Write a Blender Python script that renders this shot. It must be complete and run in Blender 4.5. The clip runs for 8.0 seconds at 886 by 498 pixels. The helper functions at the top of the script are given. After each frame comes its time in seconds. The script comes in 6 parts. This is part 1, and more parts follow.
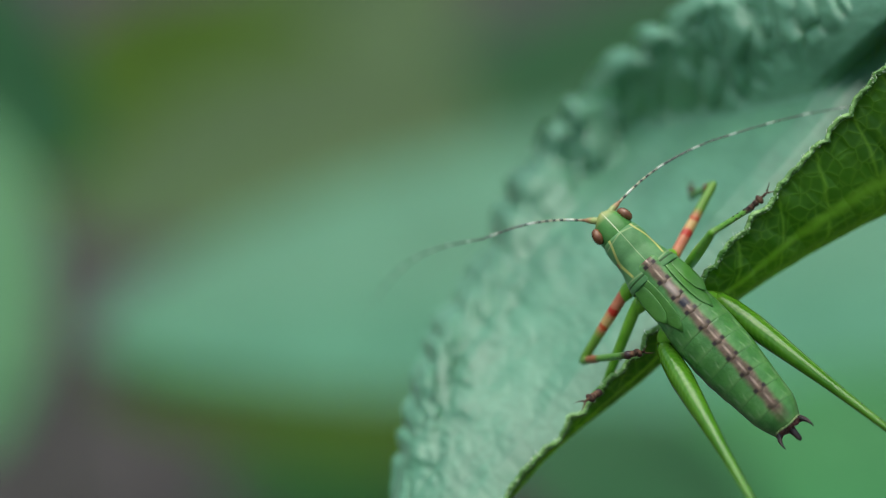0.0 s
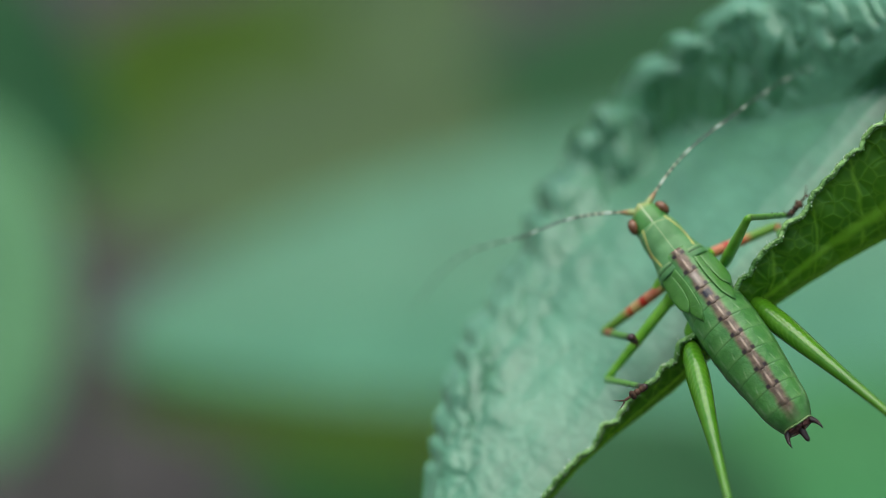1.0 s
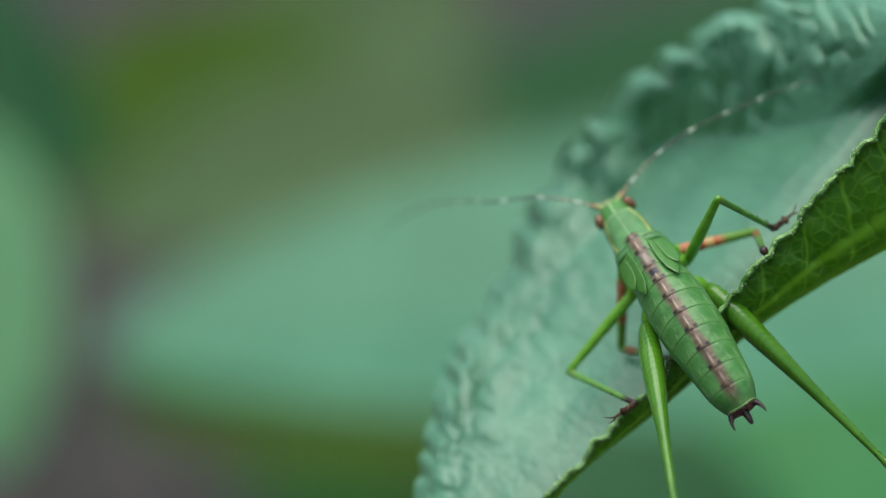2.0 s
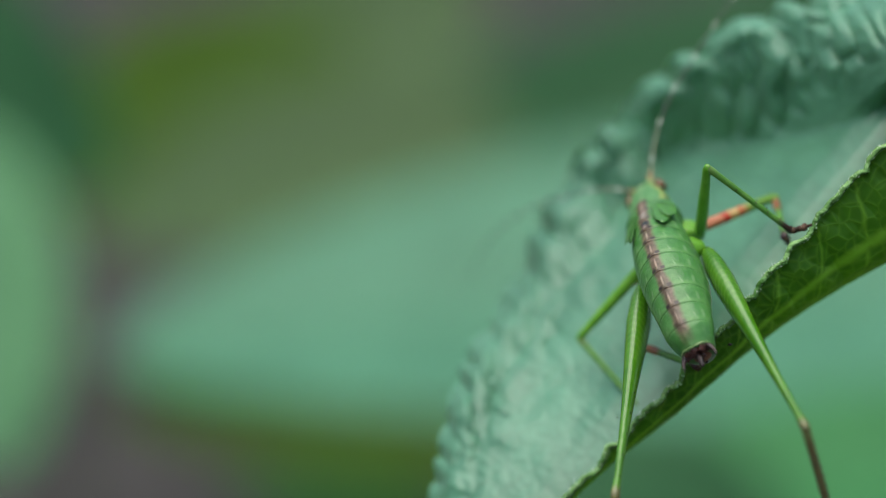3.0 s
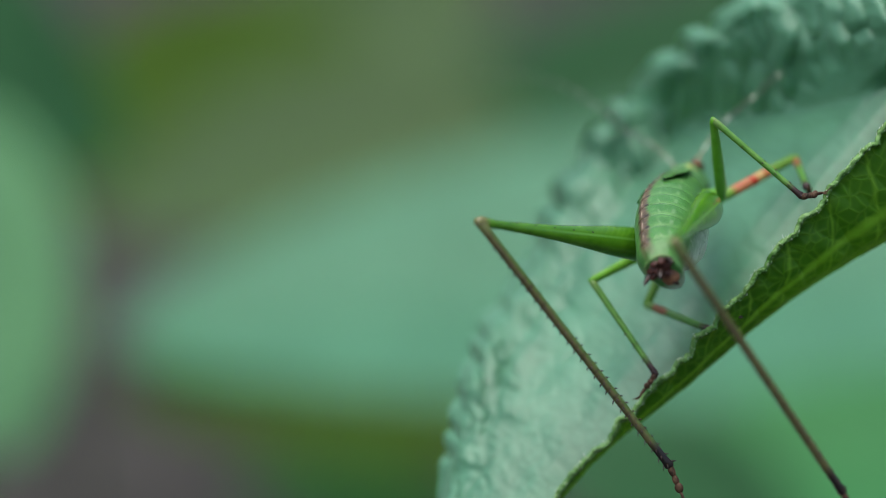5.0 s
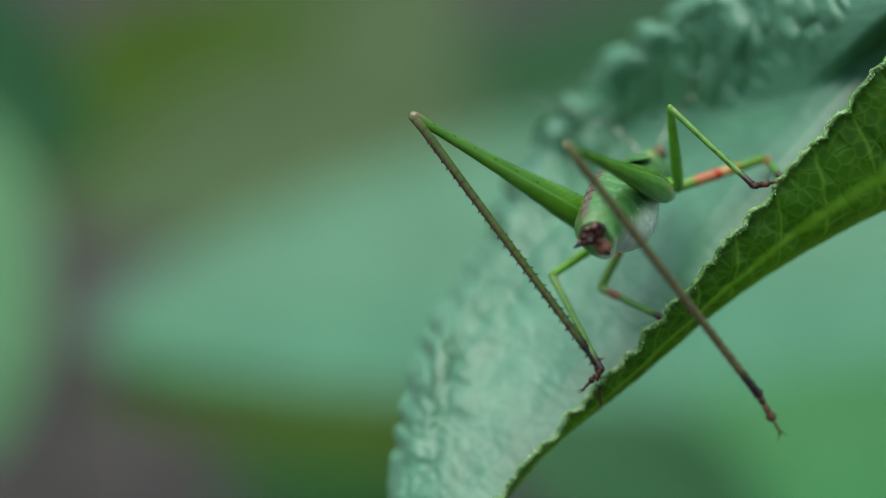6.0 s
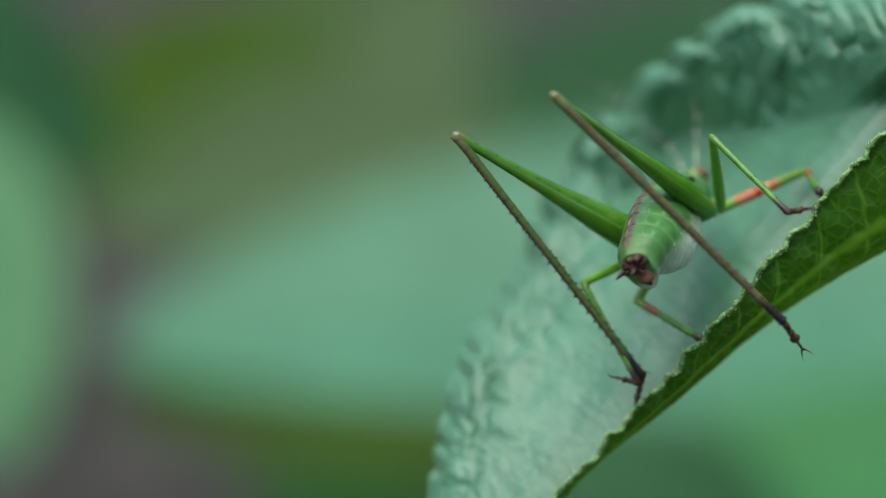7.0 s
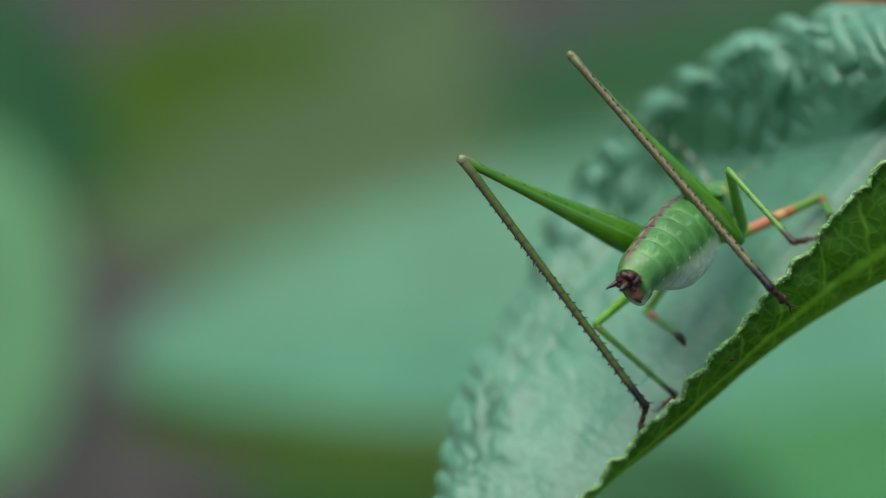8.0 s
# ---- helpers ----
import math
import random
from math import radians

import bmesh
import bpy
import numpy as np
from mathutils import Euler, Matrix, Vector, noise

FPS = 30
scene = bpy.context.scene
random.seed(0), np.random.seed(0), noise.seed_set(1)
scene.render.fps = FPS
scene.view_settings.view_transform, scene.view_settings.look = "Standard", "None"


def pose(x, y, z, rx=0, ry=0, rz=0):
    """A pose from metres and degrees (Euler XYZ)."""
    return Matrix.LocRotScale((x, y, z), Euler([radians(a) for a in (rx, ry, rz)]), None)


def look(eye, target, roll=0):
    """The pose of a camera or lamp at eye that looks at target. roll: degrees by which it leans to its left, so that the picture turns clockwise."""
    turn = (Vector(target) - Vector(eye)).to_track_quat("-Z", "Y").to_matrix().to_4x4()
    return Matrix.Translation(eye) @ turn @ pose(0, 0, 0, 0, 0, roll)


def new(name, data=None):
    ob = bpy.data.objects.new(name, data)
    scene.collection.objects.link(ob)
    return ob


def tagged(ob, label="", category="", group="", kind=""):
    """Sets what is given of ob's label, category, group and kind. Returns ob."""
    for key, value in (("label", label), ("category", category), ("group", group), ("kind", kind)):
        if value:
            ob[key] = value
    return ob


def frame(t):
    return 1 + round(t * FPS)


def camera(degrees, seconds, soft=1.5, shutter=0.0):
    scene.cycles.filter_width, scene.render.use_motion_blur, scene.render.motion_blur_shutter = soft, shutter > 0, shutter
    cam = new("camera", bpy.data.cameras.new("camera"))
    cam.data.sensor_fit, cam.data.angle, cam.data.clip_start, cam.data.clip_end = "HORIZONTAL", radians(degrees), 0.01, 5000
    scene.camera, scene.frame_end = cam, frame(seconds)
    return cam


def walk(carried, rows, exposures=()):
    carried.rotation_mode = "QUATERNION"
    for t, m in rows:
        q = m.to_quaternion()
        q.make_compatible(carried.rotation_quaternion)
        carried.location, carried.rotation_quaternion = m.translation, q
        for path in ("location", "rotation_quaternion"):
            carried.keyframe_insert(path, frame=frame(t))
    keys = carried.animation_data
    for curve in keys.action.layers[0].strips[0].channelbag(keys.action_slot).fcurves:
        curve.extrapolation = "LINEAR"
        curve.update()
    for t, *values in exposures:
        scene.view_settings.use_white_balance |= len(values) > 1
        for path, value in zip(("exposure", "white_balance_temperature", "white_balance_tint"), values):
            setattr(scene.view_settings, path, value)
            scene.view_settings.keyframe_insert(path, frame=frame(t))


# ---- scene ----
# The stage: millimetres, x to the right, y up, z towards the camera, which looks down on it at 25 degrees.
TILT = 25
STAGE = pose(0, 0, 0.42, 90 - TILT)


def mm(x, y, z, rx=0, ry=0, rz=0):
    return pose(x / 1000, y / 1000, z / 1000, rx, ry, rz)


cam = camera(20, 8.0, soft=0.8)
cam.data.dof.use_dof = True
cam.data.dof.focus_distance = 0.1342
cam.data.dof.aperture_fstop = 15
walk(cam, [
    (0, STAGE @ mm(1.242, -1.242, 133.4, -0.356, -0.356, 0)),
    (0.5, STAGE @ mm(0.558, -1.188, 133.4, -0.340, -0.160, 0)),
    (1, STAGE @ mm(0.162, -0.972, 133.4, -0.278, -0.046, 0)),
    (1.5, STAGE @ mm(0.288, -0.936, 133.4, -0.268, -0.082, 0)),
    (2, STAGE @ mm(0.486, -0.450, 133.4, -0.129, -0.139, 0)),
    (2.2, STAGE @ mm(0.216, -0.702, 133.4, -0.201, -0.062, 0)),
    (3.3, STAGE @ mm(-0.000, -0.126, 133.4, -0.036, 0.000, 0)),
    (3.5, STAGE @ mm(0.036, -0.090, 133.4, -0.026, -0.010, 0)),
    (4, STAGE @ mm(-0.000, 0.000, 133.4, 0.000, 0.000, 0)),
    (4.5, STAGE @ mm(0.180, -0.270, 133.4, -0.077, -0.052, 0)),
    (4.7, STAGE @ mm(-0.360, -0.756, 133.4, -0.216, 0.103, 0)),
    (5.8, STAGE @ mm(0.738, -1.404, 133.4, -0.402, -0.211, 0)),
    (6, STAGE @ mm(1.314, -1.350, 133.4, -0.387, -0.376, 0)),
    (6.5, STAGE @ mm(0.972, -1.170, 133.4, -0.335, -0.278, 0)),
    (7, STAGE @ mm(0.018, -0.666, 133.4, -0.191, -0.005, 0)),
    (7.5, STAGE @ mm(-0.288, -0.162, 133.4, -0.046, 0.082, 0)),
    (8, STAGE @ mm(-0.072, 0.216, 133.4, 0.062, 0.021, 0)),
])

# ---- light: a bright overcast sky ----
world = bpy.data.worlds.new("world")
scene.world = world
world.use_nodes = True
wn = world.node_tree.nodes
sky = wn.new("ShaderNodeTexSky")
sky.sky_type = "NISHITA"
sky.sun_disc = False
sky.sun_elevation, sky.sun_rotation = radians(80), radians(-120)
sky.air_density, sky.dust_density = 1.3, 2.5
world.node_tree.links.new(sky.outputs[0], wn["Background"].inputs[0])
wn["Background"].inputs[1].default_value = 0.1
sun = new("sun", bpy.data.lights.new("sun", "SUN"))
sun.data.energy, sun.data.angle, sun.data.color = 2.5, radians(70), (1.0, 0.97, 0.90)
sun.matrix_world = look((-0.4, 0.25, 3.2), (0.0, 0, 0.42))
scene.view_settings.exposure = 0.59


# ---- materials ----
class Mat:
    """A small node builder."""

    def __init__(self, name):
        self.m = bpy.data.materials.new(name)
        self.m.use_nodes = True
        self.t = self.m.node_tree
        self.b = self.t.nodes["Principled BSDF"]
        self.co = self.t.nodes.new("ShaderNodeTexCoord").outputs["Object"]

    def put(self, socket, value):
        if isinstance(value, bpy.types.NodeSocket):
            self.t.links.new(value, socket)
        else:
            socket.default_value = value

    def node(self, kind, **inputs):
        n = self.t.nodes.new(kind)
        for k, v in inputs.items():
            self.put(n.inputs[k], v)
        return n

    def noise(self, scale, detail=4, rough=0.55, vector=None):
        n = self.node("ShaderNodeTexNoise", Scale=scale, Detail=detail, Roughness=rough)
        self.t.links.new(vector or self.co, n.inputs["Vector"])
        return n.outputs["Fac"]

    def cells(self, scale, vector=None, feature="DISTANCE_TO_EDGE"):
        n = self.t.nodes.new("ShaderNodeTexVoronoi")
        n.feature = feature
        n.inputs["Scale"].default_value = scale
        self.t.links.new(vector or self.co, n.inputs["Vector"])
        return n.outputs["Distance"]

    def math(self, op, a, b=0.0, c=0.0):
        n = self.t.nodes.new("ShaderNodeMath")
        n.operation = op
        for s, v in zip(n.inputs, (a, b, c)):
            self.put(s, v)
        return n.outputs[0]

    def ramp(self, fac, *stops):
        n = self.t.nodes.new("ShaderNodeValToRGB")
        while len(n.color_ramp.elements) < len(stops):
            n.color_ramp.elements.new(0.5)
        for e, (p, c) in zip(n.color_ramp.elements, stops):
            e.position = p
            e.color = (*c, 1) if isinstance(c, tuple) else (c, c, c, 1)
        self.t.links.new(fac, n.inputs[0])
        return n.outputs[0]

    def mix(self, fac, a, b):
        n = self.t.nodes.new("ShaderNodeMix")
        n.data_type = "RGBA"
        self.put(n.inputs[0], fac)
        for s, v in ((n.inputs[6], a), (n.inputs[7], b)):
            self.put(s, (*v, 1) if isinstance(v, tuple) else v)
        return n.outputs[2]

    def axes(self, source=None):
        n = self.t.nodes.new("ShaderNodeSeparateXYZ")
        self.t.links.new(source or self.co, n.inputs[0])
        return n.outputs

    def uv(self):
        n = self.t.nodes.new("ShaderNodeUVMap")
        return n.outputs[0]

    def bump(self, height, distance, strength=1.0):
        n = self.node("ShaderNodeBump", Height=height, Strength=strength, Distance=distance)
        self.t.links.new(n.outputs[0], self.b.inputs["Normal"])

    def done(self, colour, rough=0.5, **more):
        self.put(self.b.inputs["Base Color"], (*colour, 1) if isinstance(colour, tuple) else colour)
        self.put(self.b.inputs["Roughness"], rough)
        for k, v in more.items():
            self.put(self.b.inputs[k.replace("_", " ")], v)
        return self.m

    def thin(self, colour, share):
        """Lets light through the blade: mixes in a translucent share."""
        tr = self.node("ShaderNodeBsdfTranslucent")
        self.put(tr.inputs[0], (*colour, 1) if isinstance(colour, tuple) else colour)
        for link in self.b.inputs["Normal"].links:
            self.t.links.new(link.from_socket, tr.inputs["Normal"])
        mx = self.node("ShaderNodeMixShader")
        mx.inputs[0].default_value = share
        self.t.links.new(self.b.outputs[0], mx.inputs[1])
        self.t.links.new(tr.outputs[0], mx.inputs[2])
        self.t.links.new(mx.outputs[0], self.t.nodes["Material Output"].inputs[0])


def leaf_top(name, dark, light, rough=0.42, vein=0.55, share=0.15, gloss=0.25, relief=0.5):
    k = Mat(name)
    uv = k.uv()
    wander = k.node("ShaderNodeVectorMath")
    wander.operation = "MULTIPLY_ADD"
    k.t.links.new(k.node("ShaderNodeTexNoise", Vector=uv, Scale=600.0, Detail=2.0).outputs["Color"], wander.inputs[0])
    wander.inputs[1].default_value = (0.0008, 0.0008, 0)
    k.t.links.new(uv, wander.inputs[2])
    long = k.node("ShaderNodeMapping", Vector=wander.outputs[0], Rotation=(0, 0, 0.5), Scale=(1.5, 0.75, 1))
    net = k.cells(640, long.outputs[0])
    fine = k.noise(2600, 3, vector=uv)
    broad = k.noise(160, 3, vector=uv)
    c = k.mix(k.ramp(broad, (0.35, 0.0), (0.65, 1.0)), dark, light)
    stain = k.ramp(k.noise(48, 2, vector=uv), (0.42, 0.0), (0.66, 1.0))
    c = k.mix(k.math("MULTIPLY", stain, 0.5), c, tuple(x * 1.3 for x in light))
    veins = k.ramp(net, (0.0, 1.0), (0.09, 0.0))
    c = k.mix(k.math("MULTIPLY", veins, vein), c, tuple(x * 0.45 for x in dark))
    h = k.math("ADD", k.math("MULTIPLY", k.ramp(net, (0.0, 0.0), (0.35, 1.0)), 0.8), k.math("MULTIPLY", fine, 0.5))
    k.bump(h, 0.00011, relief)
    m = k.done(c, rough, Sheen_Weight=gloss * 0.2, Sheen_Roughness=0.35, Specular_IOR_Level=gloss)
    k.thin((min(light[0] * 5, 0.45), min(light[1] * 3.2, 0.75), light[2] * 0.6), share)
    return m


def leaf_under(name, dark, light, share=0.35):
    k = Mat(name)
    uv = k.uv()
    wander = k.node("ShaderNodeVectorMath")
    wander.operation = "MULTIPLY_ADD"
    k.t.links.new(k.node("ShaderNodeTexNoise", Vector=uv, Scale=380.0, Detail=3.0).outputs["Color"], wander.inputs[0])
    wander.inputs[1].default_value = (0.0009, 0.0009, 0)
    k.t.links.new(uv, wander.inputs[2])
    drift = k.node("ShaderNodeVectorMath")
    drift.operation = "MULTIPLY_ADD"
    k.t.links.new(k.node("ShaderNodeTexNoise", Vector=k.co, Scale=420.0, Detail=2.0).outputs["Color"], drift.inputs[0])
    drift.inputs[1].default_value = (0.0006, 0.0006, 0.0006)
    k.t.links.new(k.co, drift.inputs[2])
    net = k.cells(1300, drift.outputs[0])
    along, over, _ = k.axes(wander.outputs[0])
    side = k.math("FRACT", k.math("DIVIDE", k.math("ADD", along, k.math("MULTIPLY", over, 0.9)), 0.0031))
    side = k.math("ABSOLUTE", k.math("SUBTRACT", side, 0.5))
    main = k.math("MULTIPLY", k.ramp(side, (0.0, 1.0), (0.06, 0.0)), 0.6)
    down = k.math("MULTIPLY", over, 100.0)
    main = k.math("MAXIMUM", main, k.ramp(k.math("ABSOLUTE", k.math("SUBTRACT", down, 0.30)), (0.0, 1.0), (0.012, 0.8), (0.035, 0.0)))
    fine = k.noise(3000, 3, vector=uv)
    broad = k.noise(300, 3, vector=uv)
    c = k.mix(k.ramp(broad, (0.35, 0.0), (0.65, 1.0)), dark, light)
    # light shining through near the lower fold, painted as a yellower tint
    c = k.mix(k.ramp(down, (0.30, 0.0), (0.45, 0.6)), c, (light[0] * 1.9, light[1] * 1.4, light[2] * 1.3))
    veins = k.ramp(net, (0.0, 1.0), (0.08, 0.4), (0.2, 0.0))
    pale = (light[0] * 3.2, light[1] * 2.1, light[2] * 4.0)
    c = k.mix(k.math("MULTIPLY", veins, 0.26), c, pale)
    c = k.mix(k.math("MULTIPLY", main, 0.9), c, pale)
    veins = k.math("MAXIMUM", veins, main)
    h = k.math("ADD", k.math("MULTIPLY", veins, 0.8), k.math("MULTIPLY", fine, 0.4))
    h = k.math("ADD", h, k.math("MULTIPLY", k.ramp(net, (0.0, 1.0), (0.5, 0.0)), 0.25))
    k.bump(h, 0.00005, 0.5)
    m = k.done(c, 0.45, Specular_IOR_Level=0.4)
    lit = k.t.nodes.new("ShaderNodeVectorMath")
    lit.operation = "MULTIPLY"
    k.t.links.new(c, lit.inputs[0])
    lit.inputs[1].default_value = (3.6, 2.9, 1.7)
    k.thin(lit.outputs[0], share)
    return m


def soil():
    k = Mat("soil")
    c = k.ramp(k.noise(14, 6), (0.3, (0.015, 0.013, 0.011)), (0.55, (0.032, 0.029, 0.025)), (0.75, (0.048, 0.044, 0.037)))
    k.bump(k.noise(60, 6), 0.01)
    return k.done(c, 0.9)


def plain(name, a, b, scale, rough=0.5, bump=0.00003, **more):
    k = Mat(name)
    c = k.mix(k.ramp(k.noise(scale, 4), (0.35, 0.0), (0.65, 1.0)), a, b)
    k.bump(k.noise(scale * 6, 3), bump)
    return k.done(c, rough, **more)


TOP = leaf_top("leaf_upper_side", (0.055, 0.178, 0.098), (0.085, 0.24, 0.140), gloss=0.2)
TOP_MID = leaf_top("mid_green_leaf_upper_side", (0.05, 0.16, 0.02), (0.075, 0.20, 0.035), gloss=0.2)
TOP_NEAR = leaf_top("wrinkled_leaf_upper_side", (0.062, 0.194, 0.114), (0.097, 0.278, 0.168), rough=0.40, vein=0.28, share=0.2, gloss=0.7, relief=0.28)
UNDER = leaf_under("leaf_under_side", (0.034, 0.125, 0.004), (0.062, 0.190, 0.009), share=0.45)
# the light tone of this skin paints a lit, glinting lip on the margin
RIM_SKIN = plain("bumpy_leaf_margin", (0.036, 0.14, 0.012), (0.22, 0.42, 0.12), 650, 0.2, 0.00022)
TOP_DEEP = leaf_top("deep_green_leaf_upper_side", (0.014, 0.088, 0.018), (0.024, 0.124, 0.029), gloss=0.06)
TOP_DIM = leaf_top("dim_green_leaf_upper_side", (0.017, 0.076, 0.027), (0.030, 0.108, 0.041), gloss=0.1)
TOP_GREY = leaf_top("greyish_green_leaf_upper_side", (0.052, 0.100, 0.036), (0.070, 0.124, 0.048), gloss=0.1)
TOP_LAWN = leaf_top("grass_green_leaf_upper_side", (0.034, 0.150, 0.047), (0.050, 0.195, 0.067), gloss=0.08)
TOP_FRESH = leaf_top("fresh_leaf_upper_side", (0.15, 0.36, 0.16), (0.19, 0.42, 0.2), gloss=0.2)
TOP_OLIVE = leaf_top("olive_leaf_upper_side", (0.031, 0.074, 0.004), (0.045, 0.098, 0.008), gloss=0.05)
STEM = plain("green_stem", (0.05, 0.11, 0.03), (0.08, 0.14, 0.04), 900)
SOIL = soil()
GREEN = plain("green_cuticle", (0.036, 0.145, 0.016), (0.062, 0.20, 0.03), 900, 0.35, 0.00002, Subsurface_Weight=0.2, Subsurface_Radius=(0.0003, 0.0006, 0.0002))




def pattern(name):
    k = Mat(name)
    n = k.t.nodes.new("ShaderNodeVectorMath")
    n.operation = "SCALE"
    k.t.links.new(k.co, n.inputs[0])
    n.inputs["Scale"].default_value = 1000
    k.x, k.y, k.z = k.axes(n.outputs[0])
    k.ax = k.math("ABSOLUTE", k.x)
    k.near = lambda c, centre, half, soft=0.35: k.ramp(k.math("DIVIDE", k.math("ABSOLUTE", k.math("SUBTRACT", c, centre)), half), (1 - soft, 1.0), (1.0, 0.0))
    k.above = lambda c, at, soft=0.1: k.ramp(k.math("DIVIDE", k.math("ADD", k.math("SUBTRACT", c, at), soft), 2 * soft), (0.0, 0.0), (1.0, 1.0))
    k.both = lambda a, b: k.math("MULTIPLY", a, b)
    return k


GREEN_A, GREEN_B = (0.046, 0.170, 0.034), (0.074, 0.230, 0.054)
SSS = dict(Subsurface_Weight=0.12, Subsurface_Radius=(0.0004, 0.0008, 0.0002), Specular_IOR_Level=0.3)


def skin(k, scale=900):
    return k.mix(k.ramp(k.noise(scale, 4), (0.35, 0.0), (0.65, 1.0)), GREEN_A, GREEN_B)


def shield_material():
    k = pattern("striped_green_shield")
    c = k.mix(k.ramp(k.noise(1100, 4), (0.35, 0.0), (0.65, 1.0)), (0.062, 0.185, 0.058), (0.095, 0.245, 0.085))
    wave = k.math("MULTIPLY", k.math("SINE", k.math("MULTIPLY", k.y, 2.4)), 0.09)
    line = k.near(k.math("ADD", k.ax, wave), k.math("MULTIPLY_ADD", k.y, -0.14, 1.27), 0.085, 0.7)
    upper = k.both(k.above(k.z, 0.15), k.above(k.y, 0.85, 0.1))
    c = k.mix(k.both(line, upper), c, (0.40, 0.42, 0.12))
    collar = k.near(k.math("MULTIPLY_ADD", k.ax, 0.22, k.y), 3.12, 0.07, 0.8)
    c = k.mix(k.both(k.both(collar, k.above(k.z, 0.2)), 0.35), c, (0.36, 0.44, 0.2))
    hem = k.near(k.math("MULTIPLY_ADD", k.ax, -0.12, k.y), 0.62, 0.08, 0.8)
    c = k.mix(k.both(k.both(hem, k.above(k.z, 0.0)), 0.45), c, (0.28, 0.40, 0.18))
    c = k.mix(k.both(k.near(k.x, 0.0, 0.045, 0.8), k.both(k.above(k.z, 0.6), 0.7)), c, (0.26, 0.38, 0.18))
    c = k.mix(k.both(k.near(k.y, 0.55, 0.06), k.above(k.z, -0.4)), c, (0.02, 0.07, 0.012))
    spot = k.both(k.near(k.y, 1.9, 0.16), k.near(k.z, 0.25, 0.14))
    c = k.mix(spot, c, (0.30, 0.10, 0.03))
    k.bump(k.noise(5200, 3), 0.00002, 0.5)
    return k.done(c, 0.48, **SSS)


def abdomen_material():
    k = pattern("segmented_green_abdomen")
    c = skin(k, 1100)
    mottle = k.ramp(k.noise(2100, 3), (0.5, 0.0), (0.68, 1.0))
    c = k.mix(k.both(mottle, 0.35), c, (0.13, 0.30, 0.09))
    k.seg = k.math("FRACT", k.math("DIVIDE", k.math("SUBTRACT", -0.5, k.y), 10 / 9))
    up = k.above(k.z, 0.2)
    wob = k.math("MULTIPLY", k.math("SUBTRACT", k.noise(1500, 2), 0.5), 0.3)
    fade = k.above(k.y, -9.2, 0.9)
    # a paler hind margin on each ring, with a thin dark line
    c = k.mix(k.both(k.near(k.seg, 0.9, 0.2, 0.8), 0.3), c, (0.16, 0.33, 0.10))
    c = k.mix(k.both(k.near(k.seg, 0.02, 0.05, 0.6), 0.12), c, (0.018, 0.06, 0.012))
    # the dorsal stripe
    xs = k.math("ADD", k.ax, wob)
    stripe = k.both(k.both(k.ramp(xs, (0.22, 0.95), (0.44, 0.0)), up), k.above(k.y, -10.0, 0.5))
    brown = k.mix(k.ramp(k.noise(2500, 4), (0.4, 0.0), (0.62, 1.0)), (0.085, 0.05, 0.03), (0.16, 0.10, 0.064))
    c = k.mix(stripe, c, brown)
    c = k.mix(k.both(k.both(k.both(k.near(k.seg, 0.96, 0.035, 0.7), up), k.near(k.ax, 0.0, 0.95, 0.5)), 0.35), c, (0.02, 0.02, 0.01))
    c = k.mix(k.both(k.both(k.near(k.seg, 0.88, 0.14, 0.6), up), k.both(k.near(k.ax, 0.27, 0.17, 0.6), fade)), c, (0.02, 0.010, 0.007))
    keel = k.both(k.both(k.near(k.seg, 0.55, 0.42, 0.7), up), k.near(k.x, 0.0, 0.075, 0.7))
    c = k.mix(k.both(k.both(keel, fade), 0.6), c, (0.48, 0.37, 0.27))
    # rows of pale dashes beside the stripe and down the flank
    slant = k.math("MULTIPLY_ADD", k.seg, -0.22, k.ax)
    dash = k.both(k.both(k.near(k.seg, 0.72, 0.26, 0.6), up), k.both(k.near(slant, 0.72, 0.06, 0.7), fade))
    c = k.mix(k.both(dash, 0.3), c, (0.30, 0.46, 0.22))
    dash2 = k.both(k.near(k.seg, 0.6, 0.3, 0.6), k.both(k.near(k.z, 0.55, 0.13, 0.7), k.above(k.ax, 1.0, 0.2)))
    c = k.mix(k.both(dash2, 0.3), c, (0.30, 0.44, 0.24))
    patch = k.both(k.near(k.seg, 0.45, 0.3, 0.6), k.near(k.z, -0.55, 0.32, 0.6))
    c = k.mix(k.both(patch, 0.45), c, (0.022, 0.085, 0.03))
    dot = k.both(k.near(k.seg, 0.85, 0.12, 0.7), k.near(k.z, -0.85, 0.1, 0.7))
    c = k.mix(k.both(dot, 0.7), c, (0.45, 0.52, 0.38))
    belly = k.math("SUBTRACT", 1.0, k.above(k.math("ADD", k.z, wob), -1.25, 0.5))
    pale = k.mix(k.ramp(k.noise(1800, 4), (0.35, 0.0), (0.65, 1.0)), (0.42, 0.54, 0.40), (0.66, 0.76, 0.64))
    c = k.mix(belly, c, pale)
    c = k.mix(k.both(k.both(k.ramp(k.noise(5200, 2), (0.62, 0.0), (0.7, 1.0)), belly), 0.5), c, (0.12, 0.14, 0.10))
    # the first rings: a pale patch, then a black spot
    c = k.mix(k.both(k.both(k.near(k.y, -1.0, 0.6, 0.6), up), k.both(k.near(k.x, 0.0, 0.26, 0.7), 0.7)), c, (0.30, 0.26, 0.22))
    c = k.mix(k.both(k.both(k.near(k.y, -2.05, 0.3, 0.5), up), k.near(k.x, 0.0, 0.32, 0.5)), c, (0.008, 0.01, 0.016))
